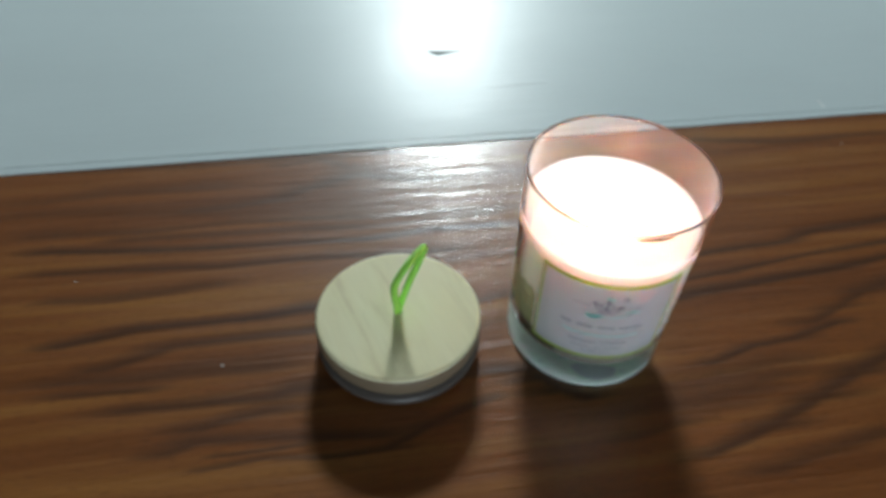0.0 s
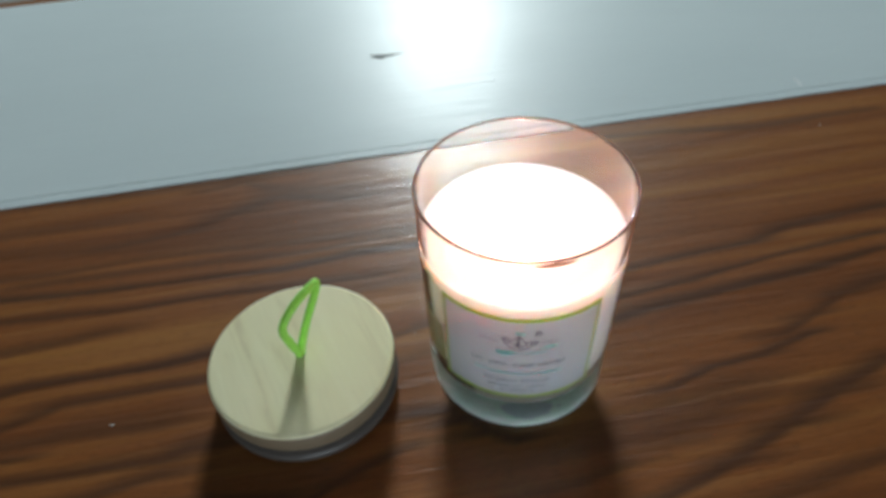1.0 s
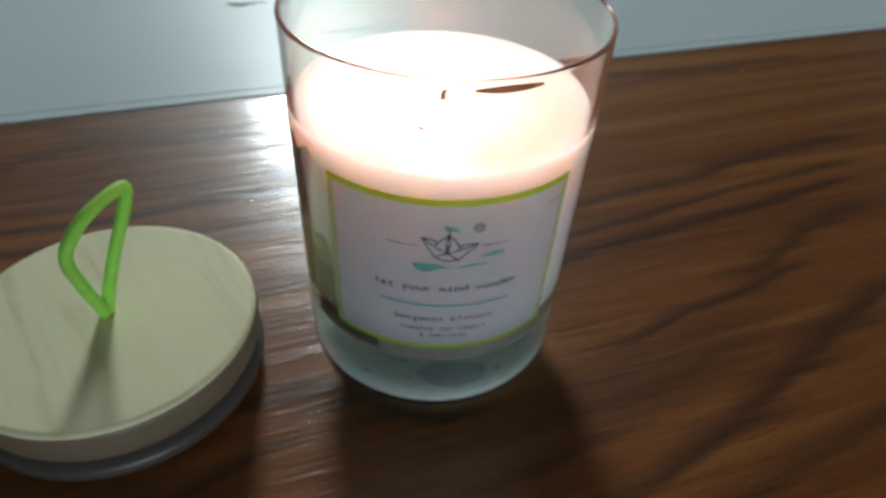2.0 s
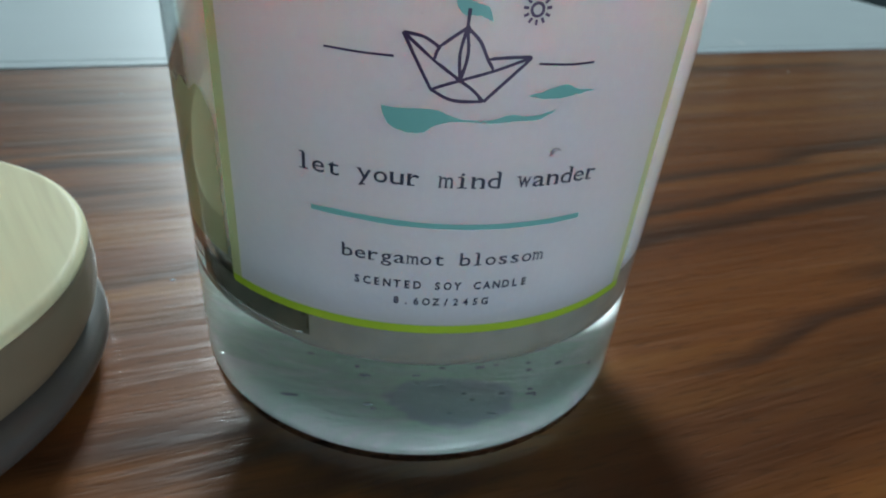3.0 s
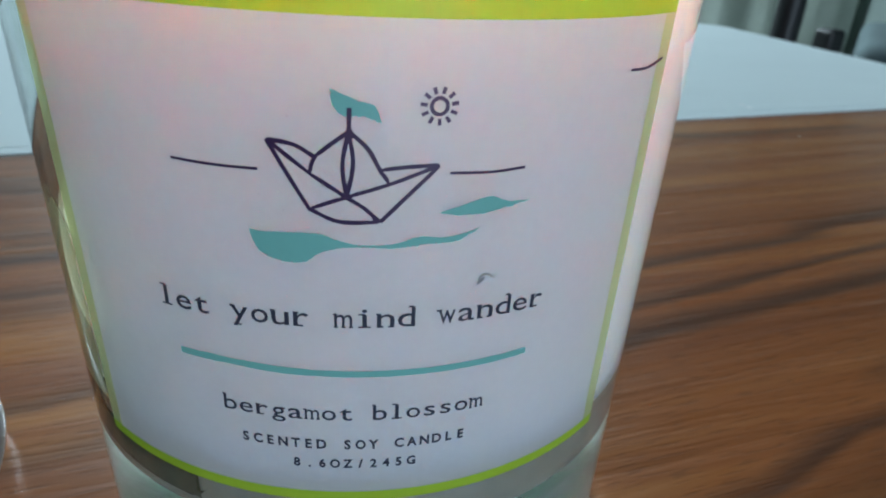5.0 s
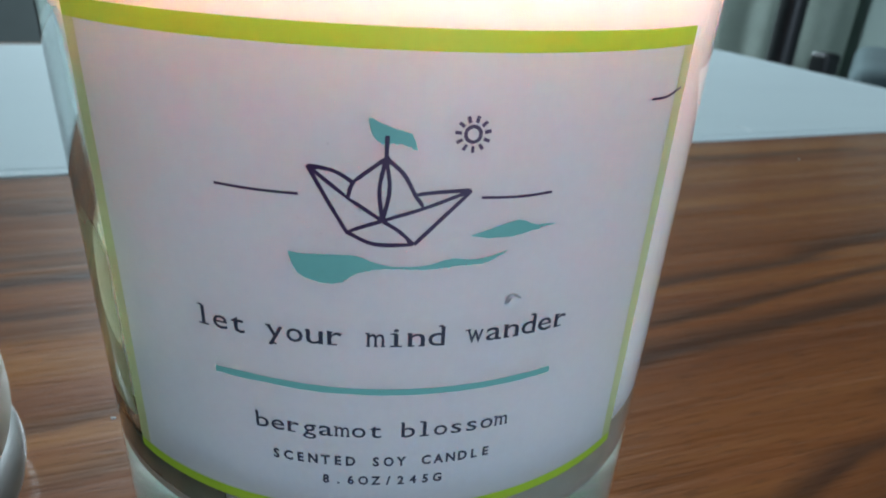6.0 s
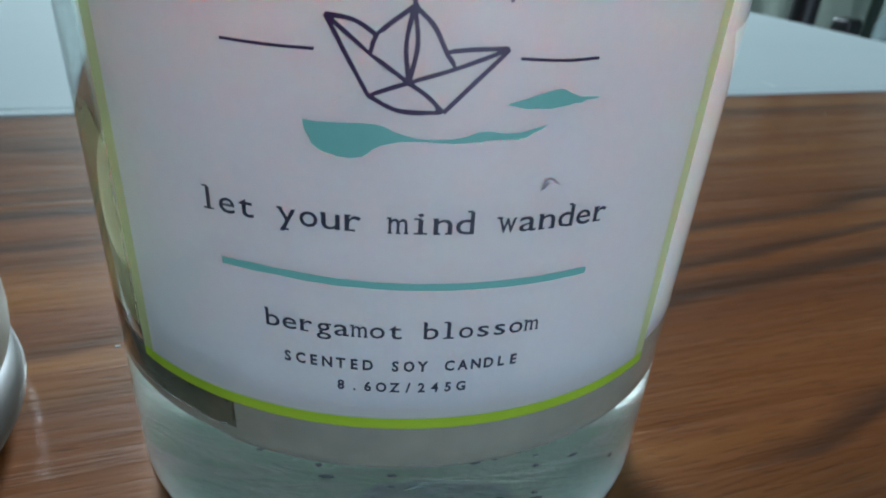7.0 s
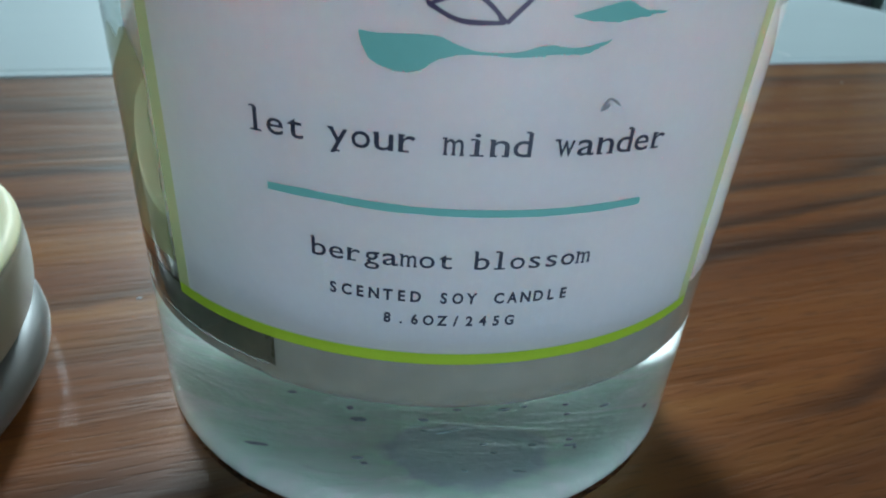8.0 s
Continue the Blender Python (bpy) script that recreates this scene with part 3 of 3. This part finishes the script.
def wax_profile():
    p = [(0, FOOT_Z), (0.015, FOOT_Z), (0.030, FOOT_Z)]
    p += [(inner(z), z) for z in np.linspace(FOOT_Z, WAX_Z, 24)]
    p += [(inner(WAX_Z) - 0.0004, WAX_Z - 0.0003), (inner(WAX_Z) - 0.0015, WAX_Z - 0.0009), (0.032, WAX_Z - 0.0014), (0.020, WAX_Z - 0.0018), (0.008, WAX_Z - 0.0021), (0, WAX_Z - 0.0022)]
    return p


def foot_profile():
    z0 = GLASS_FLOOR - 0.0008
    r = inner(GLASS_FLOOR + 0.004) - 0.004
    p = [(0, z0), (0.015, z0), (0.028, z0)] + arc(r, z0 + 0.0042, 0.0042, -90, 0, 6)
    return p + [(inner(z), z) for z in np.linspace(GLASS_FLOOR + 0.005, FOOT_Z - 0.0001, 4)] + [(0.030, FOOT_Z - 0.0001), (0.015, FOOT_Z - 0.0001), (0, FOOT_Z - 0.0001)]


FOOT_Z = 0.0285
part("wax", lathe(wax_profile(), 160, wax_radius), M_WAX, CANDLE, "creamy white soy wax", smooth=True)
# same wax below FOOT_Z, its shade painted in by the greyer colour
part("shaded_wax_foot", lathe(foot_profile(), 160, wax_radius), M_FOOT, CANDLE, "bottom of the wax with shade put into its grey", smooth=True)
part("wick", tube([(0, 0, 0.0810), (0.0003, -0.0002, 0.0835), (0.0011, -0.0008, 0.0862)], 0.0007), M_WICK_HOLE, CANDLE, "short charred wick", smooth=True)
part("flame", lathe([(0, 0.0846), (0.0016, 0.0853), (0.0027, 0.0870), (0.0030, 0.0890), (0.0024, 0.0925), (0.0013, 0.0960), (0, 0.0992)], 24), M_FLAME, CANDLE, "small burning flame", smooth=True)


def on_jar(deg, mm, lift):
    """A point on the outside of the jar: degrees round it from the front, millimetres up, metres of lift."""
    a, z = radians(deg), mm / 1000
    r = outer(z) + lift
    return Vector((r * math.sin(a), -r * math.cos(a), z))


MM_DEG = 1000 * 0.0400 * math.pi / 180  # millimetres along the glass for a degree


def wrapped_panel(bm, d0, d1, z0, z1, lift, thick):
    """Adds a thin curved sheet that lies on the jar."""
    n, m = max(2, int(abs(d1 - d0) / 1.5)), max(2, int((z1 - z0) / 6))
    grid = [[[bm.verts.new(on_jar(d0 + (d1 - d0) * i / n, z0 + (z1 - z0) * j / m, lift + t)) for i in range(n + 1)] for j in range(m + 1)] for t in (0, thick)]
    low, top = grid
    for j in range(m):
        for i in range(n):
            bm.faces.new((top[j][i], top[j][i + 1], top[j + 1][i + 1], top[j + 1][i]))
            bm.faces.new((low[j + 1][i], low[j + 1][i + 1], low[j][i + 1], low[j][i]))
    rim = [(0, i) for i in range(n)] + [(j, n) for j in range(m)] + [(m, i) for i in range(n, 0, -1)] + [(j, 0) for j in range(m, 0, -1)]
    for (j, i), (k, l) in zip(rim, rim[1:] + rim[:1]):
        bm.faces.new((low[j][i], low[k][l], top[k][l], top[j][i]))
    return bm


D_OUT, D_IN, Z_LOW, Z_LIN, Z_HIN, Z_HIGH = 45.6, 42.8, 26.9, 28.2, 75.8, 77.5
bm = wrapped_panel(bmesh.new(), -D_IN, D_IN, Z_LIN, Z_HIN, 0.00003, 0.00015)
LABEL = part("label", bm, M_LABEL, CANDLE, "off-white printed paper label")
for b in ((-D_OUT, D_OUT, Z_LOW, Z_LIN), (-D_OUT, D_OUT, Z_HIN, Z_HIGH)):
    part("border", wrapped_panel(bmesh.new(), *b, 0.00003, 0.00015), M_GREEN, LABEL, "lime green printed border")
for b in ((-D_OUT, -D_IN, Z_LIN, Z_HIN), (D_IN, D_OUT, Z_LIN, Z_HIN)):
    part("border_side", wrapped_panel(bmesh.new(), *b, 0.00003, 0.00015), M_PALE_GREEN, LABEL, "paler olive printed border")
INK_LIFT = 0.00021


def ink_line(bm, points, width, steps=6, taper=False):
    """A drawn line on the label; points in degrees and millimetres, width in millimetres."""
    path = smooth_path(points, steps)
    left, right = [], []
    for i, p in enumerate(path):
        a, b = path[max(i - 1, 0)], path[min(i + 1, len(path) - 1)]
        d = np.array([(b[0] - a[0]) * MM_DEG, b[1] - a[1]])
        d = d / (np.hypot(*d) or 1)
        w = width / 2 * (1 + 0.18 * noise.noise((p[0] * 0.7, p[1] * 0.9, 1.0)))
        if taper:
            w *= min(1, 0.35 + 3 * min(i, len(path) - 1 - i) / len(path))
        left.append(bm.verts.new(on_jar(p[0] - d[1] * w / MM_DEG, p[1] + d[0] * w, INK_LIFT)))
        right.append(bm.verts.new(on_jar(p[0] + d[1] * w / MM_DEG, p[1] - d[0] * w, INK_LIFT)))
    for i in range(len(path) - 1):
        bm.faces.new((right[i], right[i + 1], left[i + 1], left[i]))


def ink_band(bm, tops, lows, columns=60):
    """A brushed shape on the label between an upper and a lower line, both from left to right."""
    tops, lows = np.array(smooth_path(tops, 5)), np.array(smooth_path(lows, 5))
    pairs = []
    for d in np.linspace(tops[0][0], tops[-1][0], columns):
        rough = 0.16 * noise.noise((d * 2.3, 4.0, 0)) + 0.20 * noise.noise((d * 6.1, 9.0, 0)) + 0.14 * noise.noise((d * 14.0, 2.0, 0))
        hi, lo = np.interp(d, tops[:, 0], tops[:, 1]), np.interp(d, lows[:, 0], lows[:, 1])
        steps = [bm.verts.new(on_jar(d, lo + (hi - lo) * k / 2 + (rough if k == 0 else 0.45 * rough if k == 2 else 0), INK_LIFT - 0.00002)) for k in range(3)]
        pairs.append(steps)
    for p, q in zip(pairs, pairs[1:]):
        for k in range(2):
            bm.faces.new((p[k], q[k], q[k + 1], p[k + 1]))


bm = bmesh.new()
W = 0.36
ink_line(bm, [(-9.67, 66.26), (-6.63, 65.95), (-4.14, 64.95)], W)
ink_line(bm, [(-9.67, 66.26), (-4.99, 63.66), (-0.85, 61.66)], W, 4)
ink_line(bm, [(-9.67, 66.26), (-7.4, 63.3), (-5.17, 60.52)], W, 4)
ink_line(bm, [(-5.17, 60.52), (-0.88, 61.66), (4.18, 62.85), (9.95, 64.44)], W, 4)
ink_line(bm, [(-5.17, 60.5), (-1.76, 59.45), (3.06, 59.44)], W)
ink_line(bm, [(-0.9, 61.66), (1.2, 60.7), (3.06, 59.44)], W, 4)
ink_line(bm, [(3.06, 59.44), (6.4, 61.9), (9.95, 64.44)], W, 4)
ink_line(bm, [(9.95, 64.44), (6.1, 64.31), (3.3, 64.1)], W)
ink_line(bm, [(-0.5, 67.22), (-4.14, 65.12), (-4.99, 63.7)], W)
ink_line(bm, [(-0.5, 67.22), (1.56, 65.88), (2.98, 64.08), (4.18, 62.85)], W)
ink_line(bm, [(-0.5, 67.22), (-1.24, 64.5), (-0.88, 61.75)], W)
ink_line(bm, [(-0.5, 67.22), (-0.05, 64.5), (-0.80, 61.75)], W)
ink_line(bm, [(-0.41, 69.11), (-0.45, 68.2), (-0.5, 67.1)], W)
bmesh.ops.remove_doubles(bm, verts=bm.verts[:], dist=0.00016)
part("boat_drawing", bm, M_INK, LABEL, "folded paper boat drawn in violet ink")
bm = bmesh.new()
ink_line(bm, [(9.5 + 0.92 * math.cos(a), 69.3 + 0.65 * math.sin(a)) for a in np.linspace(0, 2 * math.pi, 13)], 0.32, 3)
part("sun_drawing", bm, M_INK, LABEL, "small sun drawn in ink")
for k in range(11):
    a = 2 * math.pi * (k + 0.3) / 11
    c, s = math.cos(a), math.sin(a)
    bm = bmesh.new()
    ink_line(bm, [(9.5 + 1.4 * c, 69.3 + 1.0 * s), (9.5 + 2.2 * c, 69.3 + 1.56 * s)], 0.31, 2)
    part("sun_ray", bm, M_INK, LABEL)
bm = bmesh.new()
ink_line(bm, [(-21.74, 63.75), (-16.21, 63.66), (-10.93, 63.70)], 0.24)
ink_line(bm, [(11.18, 63.70), (16.58, 63.57), (20.91, 63.72)], 0.24)
part("horizon_line", bm, M_INK, LABEL)
bm = bmesh.new()
ink_line(bm, [(36.65, 71.18), (40.22, 71.13), (44.18, 71.76)], 0.26)
part("pen_stroke", bm, M_INK, LABEL)
bm = bmesh.new()
ink_line(bm, [(15.9, 52.6), (16.3, 53.42), (17.05, 53.64), (18.37, 53.07)], 0.2, taper=True)
ink_line(bm, [(16.0, 52.7), (16.9, 53.3)], 0.3, 3, taper=True)
for d, z, w in ((-7.2, 68.2, 0.22), (-3.55, 62.6, 0.30), (-11.05, 61.5, 0.14), (-8.2, 60.2, 0.14)):
    ink_line(bm, [(d - 0.14, z), (d + 0.14, z + 0.05)], w, 3, taper=True)
part("print_smudge", bm, M_SMUDGE, LABEL, "faint grey print smudge")
bm = bmesh.new()
ink_band(bm, [(-2.49, 70.57), (-1.3, 70.18), (0.63, 69.66), (2.16, 69.38), (2.7, 68.9), (3.11, 68.0)], [(-2.49, 70.3), (-2.12, 69.06), (-0.91, 68.43), (0.93, 68.47), (2.2, 68.2), (3.11, 67.83)], 30)
part("flag", bm, M_TEAL, LABEL, "teal pennant")
bm = bmesh.new()
ink_band(bm, [(10.3, 60.17), (13.97, 60.88), (16.75, 61.34), (18.95, 60.74), (22.12, 60.56)], [(10.3, 60.1), (12.63, 59.79), (15.61, 59.71), (18.65, 60.12), (22.12, 60.5)], 36)
part("wave", bm, M_TEAL, LABEL, "teal brush wave")
bm = bmesh.new()
ink_band(bm, [(-12.54, 58.25), (-10.66, 58.13), (-4.48, 58.27), (-1.81, 57.65), (0.9, 57.26), (5.01, 57.39), (7.78, 57.97), (11.36, 57.8), (15.39, 58.42)],
         [(-12.54, 58.0), (-12.18, 57.1), (-11.23, 56.09), (-8.81, 55.44), (-6.01, 55.49), (-3.89, 56.51), (-0.46, 57.03), (5.03, 56.95), (9.24, 57.25), (12.5, 57.35), (15.39, 58.32)], 170)
part("wave", bm, M_TEAL, LABEL, "long teal brush wave")
bm = bmesh.new()
ink_line(bm, [(-24.65, 43.95), (-17, 43.93), (-9.44, 43.70), (1.0, 43.58), (13.57, 43.62), (24.9, 43.75)], 0.74)
part("brush_line", bm, M_TEAL, LABEL, "teal brush line")


def lettering(words, d0, d1, base, height, material, serif, bold=0.004):
    """A typed line on the label: every character keeps the same room, as on a typewriter."""
    bm = bmesh.new()
    step = (d1 - d0) / len(words)
    for k, ch in enumerate(words):
        if ch == " ":
            continue
        curve = bpy.data.curves.new("type", "FONT")
        curve.body, curve.size, curve.resolution_u, curve.offset = ch, 1.0, 3, bold
        ob = bpy.data.objects.new("type", curve)
        scene.collection.objects.link(ob)
        bpy.context.view_layer.update()
        mesh = bpy.data.meshes.new_from_object(ob.evaluated_get(bpy.context.evaluated_depsgraph_get()))
        xs = [v.co.x for v in mesh.vertices]
        mid, wide = (min(xs) + max(xs)) / 2, max(xs) - min(xs)
        sy = height / 0.70
        sx = min(1.35 * sy / MM_DEG, 0.84 * step / wide) if serif else min(0.86 * sy / MM_DEG, 0.80 * step / wide)
        c = d0 + (k + 0.5) * step
        for v in mesh.vertices:
            v.co = on_jar(c + (v.co.x - mid) * sx, base + v.co.y * sy, INK_LIFT)
        bm.from_mesh(mesh)
        bpy.data.objects.remove(ob)
        bpy.data.curves.remove(curve)
        bpy.data.meshes.remove(mesh)
        if serif:
            x_top = base + height * 0.70
            tall = base + height * 1.03
            feet = {"l": ((0.0, 0.30),), "i": ((0.0, 0.30),), "n": ((-0.26, 0.15), (0.26, 0.15)), "m": ((-0.36, 0.10), (0.0, 0.10), (0.36, 0.10)), "r": ((-0.14, 0.24),), "d": ((0.30, 0.10),),
                    "u": ((0.30, 0.12),), "a": ((0.30, 0.12),), "h": ((-0.22, 0.14), (0.22, 0.14)), "p": ((-0.26, 0.16),), "y": ((-0.14, 0.2),)}
            tips = {"l": (-0.14, tall, 0.16), "i": (-0.14, x_top, 0.16), "n": (-0.34, x_top, 0.12), "m": (-0.40, x_top, 0.10), "r": (-0.24, x_top, 0.14), "u": (-0.34, x_top, 0.12), "b": (-0.36, tall, 0.10),
                    "d": (0.20, tall, 0.12), "y": (-0.34, x_top, 0.14), "w": (-0.40, x_top, 0.14)}
            drop = {"p": -0.27, "y": -0.27}.get(ch, 0.0) * height
            for off, half in feet.get(ch, ()):
                ink_line(bm, [(c + (off - half) * step, base + drop + 0.07), (c + (off + half) * step, base + drop + 0.07)], 0.17, 2)
            if ch in tips:
                off, at, half = tips[ch]
                ink_line(bm, [(c + (off - half) * step, at - 0.07), (c + (off + half) * step, at - 0.07)], 0.17, 2)
    return part("lettering", bm, material, LABEL, "typed dark lettering")


lettering("let your mind wander", -27.1, 26.9, 48.85, 2.15, M_TEXT, True)
lettering("bergamot blossom", -19.0, 18.7, 37.95, 1.85, M_TEXT, True)
lettering("SCENTED SOY CANDLE", -16.9, 16.4, 34.22, 1.15, M_TEXT, False, 0.032)
lettering("8.6OZ/245G", -9.5, 9.0, 31.68, 1.10, M_TEXT, False, 0.032)

# milky body added in the clear base to imitate the wax's pale reflection
part("base_reflection", lathe([(0, 0.0028), (0.022, 0.0022), (0.030, 0.0008), (0.0362, 0.0006), (0.0374, 0.0014), (0.0375, 0.0026), (0.0364, 0.0044), (0.033, 0.0053), (0.024, 0.0056), (0.012, 0.0055), (0, 0.0054)], 96), M_BASE_PAINT, CANDLE, "milky pale green body painting the base's reflections", smooth=True)
# dark sheet between wax and glass, painting the shade of the air gap
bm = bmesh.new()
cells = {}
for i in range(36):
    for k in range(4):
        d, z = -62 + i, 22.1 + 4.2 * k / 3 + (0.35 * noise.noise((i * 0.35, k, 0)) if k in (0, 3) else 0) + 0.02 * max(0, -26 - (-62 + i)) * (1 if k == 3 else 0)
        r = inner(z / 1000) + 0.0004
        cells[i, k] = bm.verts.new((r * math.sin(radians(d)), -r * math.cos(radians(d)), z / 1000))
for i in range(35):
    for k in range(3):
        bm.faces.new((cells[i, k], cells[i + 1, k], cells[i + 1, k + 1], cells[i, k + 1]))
part("wax_gap_shade", bm, M_GAP, CANDLE, "dark sheet painted for the shade in the wax gap", smooth=True)
# added sheet standing in for the green tint of the thick glass edge
bm, cells = bmesh.new(), {}
for i in range(37):
    for k in range(13):
        d, z = -84 + i, 29.5 + (23 + 4.0 * noise.noise((i * 0.15, 3.1, 0))) * k / 12
        d -= 2.0 * noise.noise((k * 0.5, 7.7, 0)) + 1.0 if i == 36 else 0
        r = inner(z / 1000) + 0.0004
        cells[i, k] = bm.verts.new((r * math.sin(radians(d)), -r * math.cos(radians(d)), z / 1000))
for i in range(36):
    for k in range(12):
        bm.faces.new((cells[i, k], cells[i + 1, k], cells[i + 1, k + 1], cells[i, k + 1]))
part("glass_tint_sheet", bm, M_EDGE_TINT, CANDLE, "added pale yellow-green sheet tinting the glass edge", smooth=True)
rng = random.Random(5)
for k in range(30):
    a, r = radians(rng.triangular(-60, 65, 34)), rng.uniform(0.004, 0.034)
    fl = bmesh.new()
    bmesh.ops.create_icosphere(fl, subdivisions=1, radius=1)
    bmesh.ops.transform(fl, matrix=Matrix.LocRotScale((r * math.sin(a), -r * math.cos(a), rng.uniform(0.0056, 0.0066)), Euler((rng.uniform(-0.1, 0.1), rng.uniform(-0.1, 0.1), rng.uniform(-0.6, 0.6))),
                        (rng.uniform(0.0003, 0.0010) * rng.choice((1, 1, 1, 2.2)), rng.uniform(0.0002, 0.0006), rng.uniform(0.0001, 0.0002))), verts=fl.verts[:])
    part("seed_flaw", fl, M_FLAKE, jar)

bm = bmesh.new()
rows = []
for i in range(15):
    d = 4 + 22 * i / 14
    w = 0.0009 * math.sin(math.pi * (i + 0.5) / 15) ** 0.6
    rows.append([bm.verts.new(((inner(0.1035) - 0.0001) * math.sin(radians(d)), -(inner(0.1035) - 0.0001) * math.cos(radians(d)), 0.1040 + k * w)) for k in (-1, 1)])
for a, b in zip(rows, rows[1:]):
    bm.faces.new((a[0], b[0], b[1], a[1]))
part("soot_smear", bm, M_SOOT, jar, "brown soot smear below the rim")

bm = bmesh.new()
bmesh.ops.create_icosphere(bm, subdivisions=1, radius=1)
c = on_jar(-11.0, 95.6, 0.0)
for q in bm.verts:
    q.co = Vector((c.x + q.co.x * 0.0008, c.y - 0.0001 + q.co.y * 0.0002, c.z + q.co.z * 0.0003 - q.co.x * 0.0004))
part("soot_speck", bm, M_SOOT, jar, "tiny brown speck")

# ======== lid ========
LX, LY, LZ = -0.0945, -0.0218, 0.0236
LID = thing("candle_lid", pose(LX, LY, 0, 0, 0, 0), "round pale wooden candle lid with a green cord", "lid")
LID.scale = (1.02, 1.02, 1.0)
# the lid's wood again, painted darker round the side for its shade
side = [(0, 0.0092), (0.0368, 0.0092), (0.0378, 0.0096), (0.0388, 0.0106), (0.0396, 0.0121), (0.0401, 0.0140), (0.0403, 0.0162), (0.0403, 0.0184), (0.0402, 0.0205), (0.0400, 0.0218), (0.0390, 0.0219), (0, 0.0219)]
part("edge_band", lathe(side, 128), M_LIDEDGE, LID, "rounded wooden edge, its shade painted darker", smooth=True)
disc = [(0, 0.0216), (0.0390, 0.0216)] + arc(0.0385, 0.0220, 0.0016, 0, 90, 6) + [(0.0378, LZ), (0.030, LZ), (0.0014, LZ), (0.0012, LZ), (0.0012, LZ - 0.0015), (0, LZ - 0.0015)]
part("wooden_disc", lathe(disc, 128), M_LIDWOOD, LID, "smooth pale wood", smooth=True)
plug = [(0, 0), (0.0348, 0), (0.0360, 0.0003), (0.0376, 0.0012), (0.0393, 0.0026), (0.0403, 0.0042), (0.0406, 0.0056), (0.0404, 0.0070), (0.0396, 0.0080), (0.0382, 0.0086), (0.0370, 0.0093), (0, 0.0093)]
part("plug", lathe(plug, 128), M_LIDBASE, LID, "glossy grey lower ring", smooth=True)
loop = [(-0.0005, 0.0001, 0.0200), (-0.0002, -0.0010, 0.0262), (0.0000, -0.0060, 0.0400), (0.0005, -0.0088, 0.0528), (0.0050, -0.0035, 0.0605), (0.0100, 0.0060, 0.0622),
        (0.0112, 0.0092, 0.0600), (0.0088, 0.0075, 0.0520), (0.0045, 0.0040, 0.0400), (0.0006, 0.0008, 0.0262), (0.0003, 0.0003, 0.0200)]
part("cord_loop", tube(smooth_path(loop, 8), 0.00170, 12), M_CORD, LID, "bright green elastic cord", smooth=True)
# flat black disc that paints the shade of the hole round the cord
part("cord_hole_shade", lathe([(0, LZ - 0.0002), (0.0019, LZ - 0.0002), (0.0019, LZ + 0.0002), (0, LZ + 0.0002)], 24), M_WICK_HOLE, LID, "dark disc for the hole's shade")
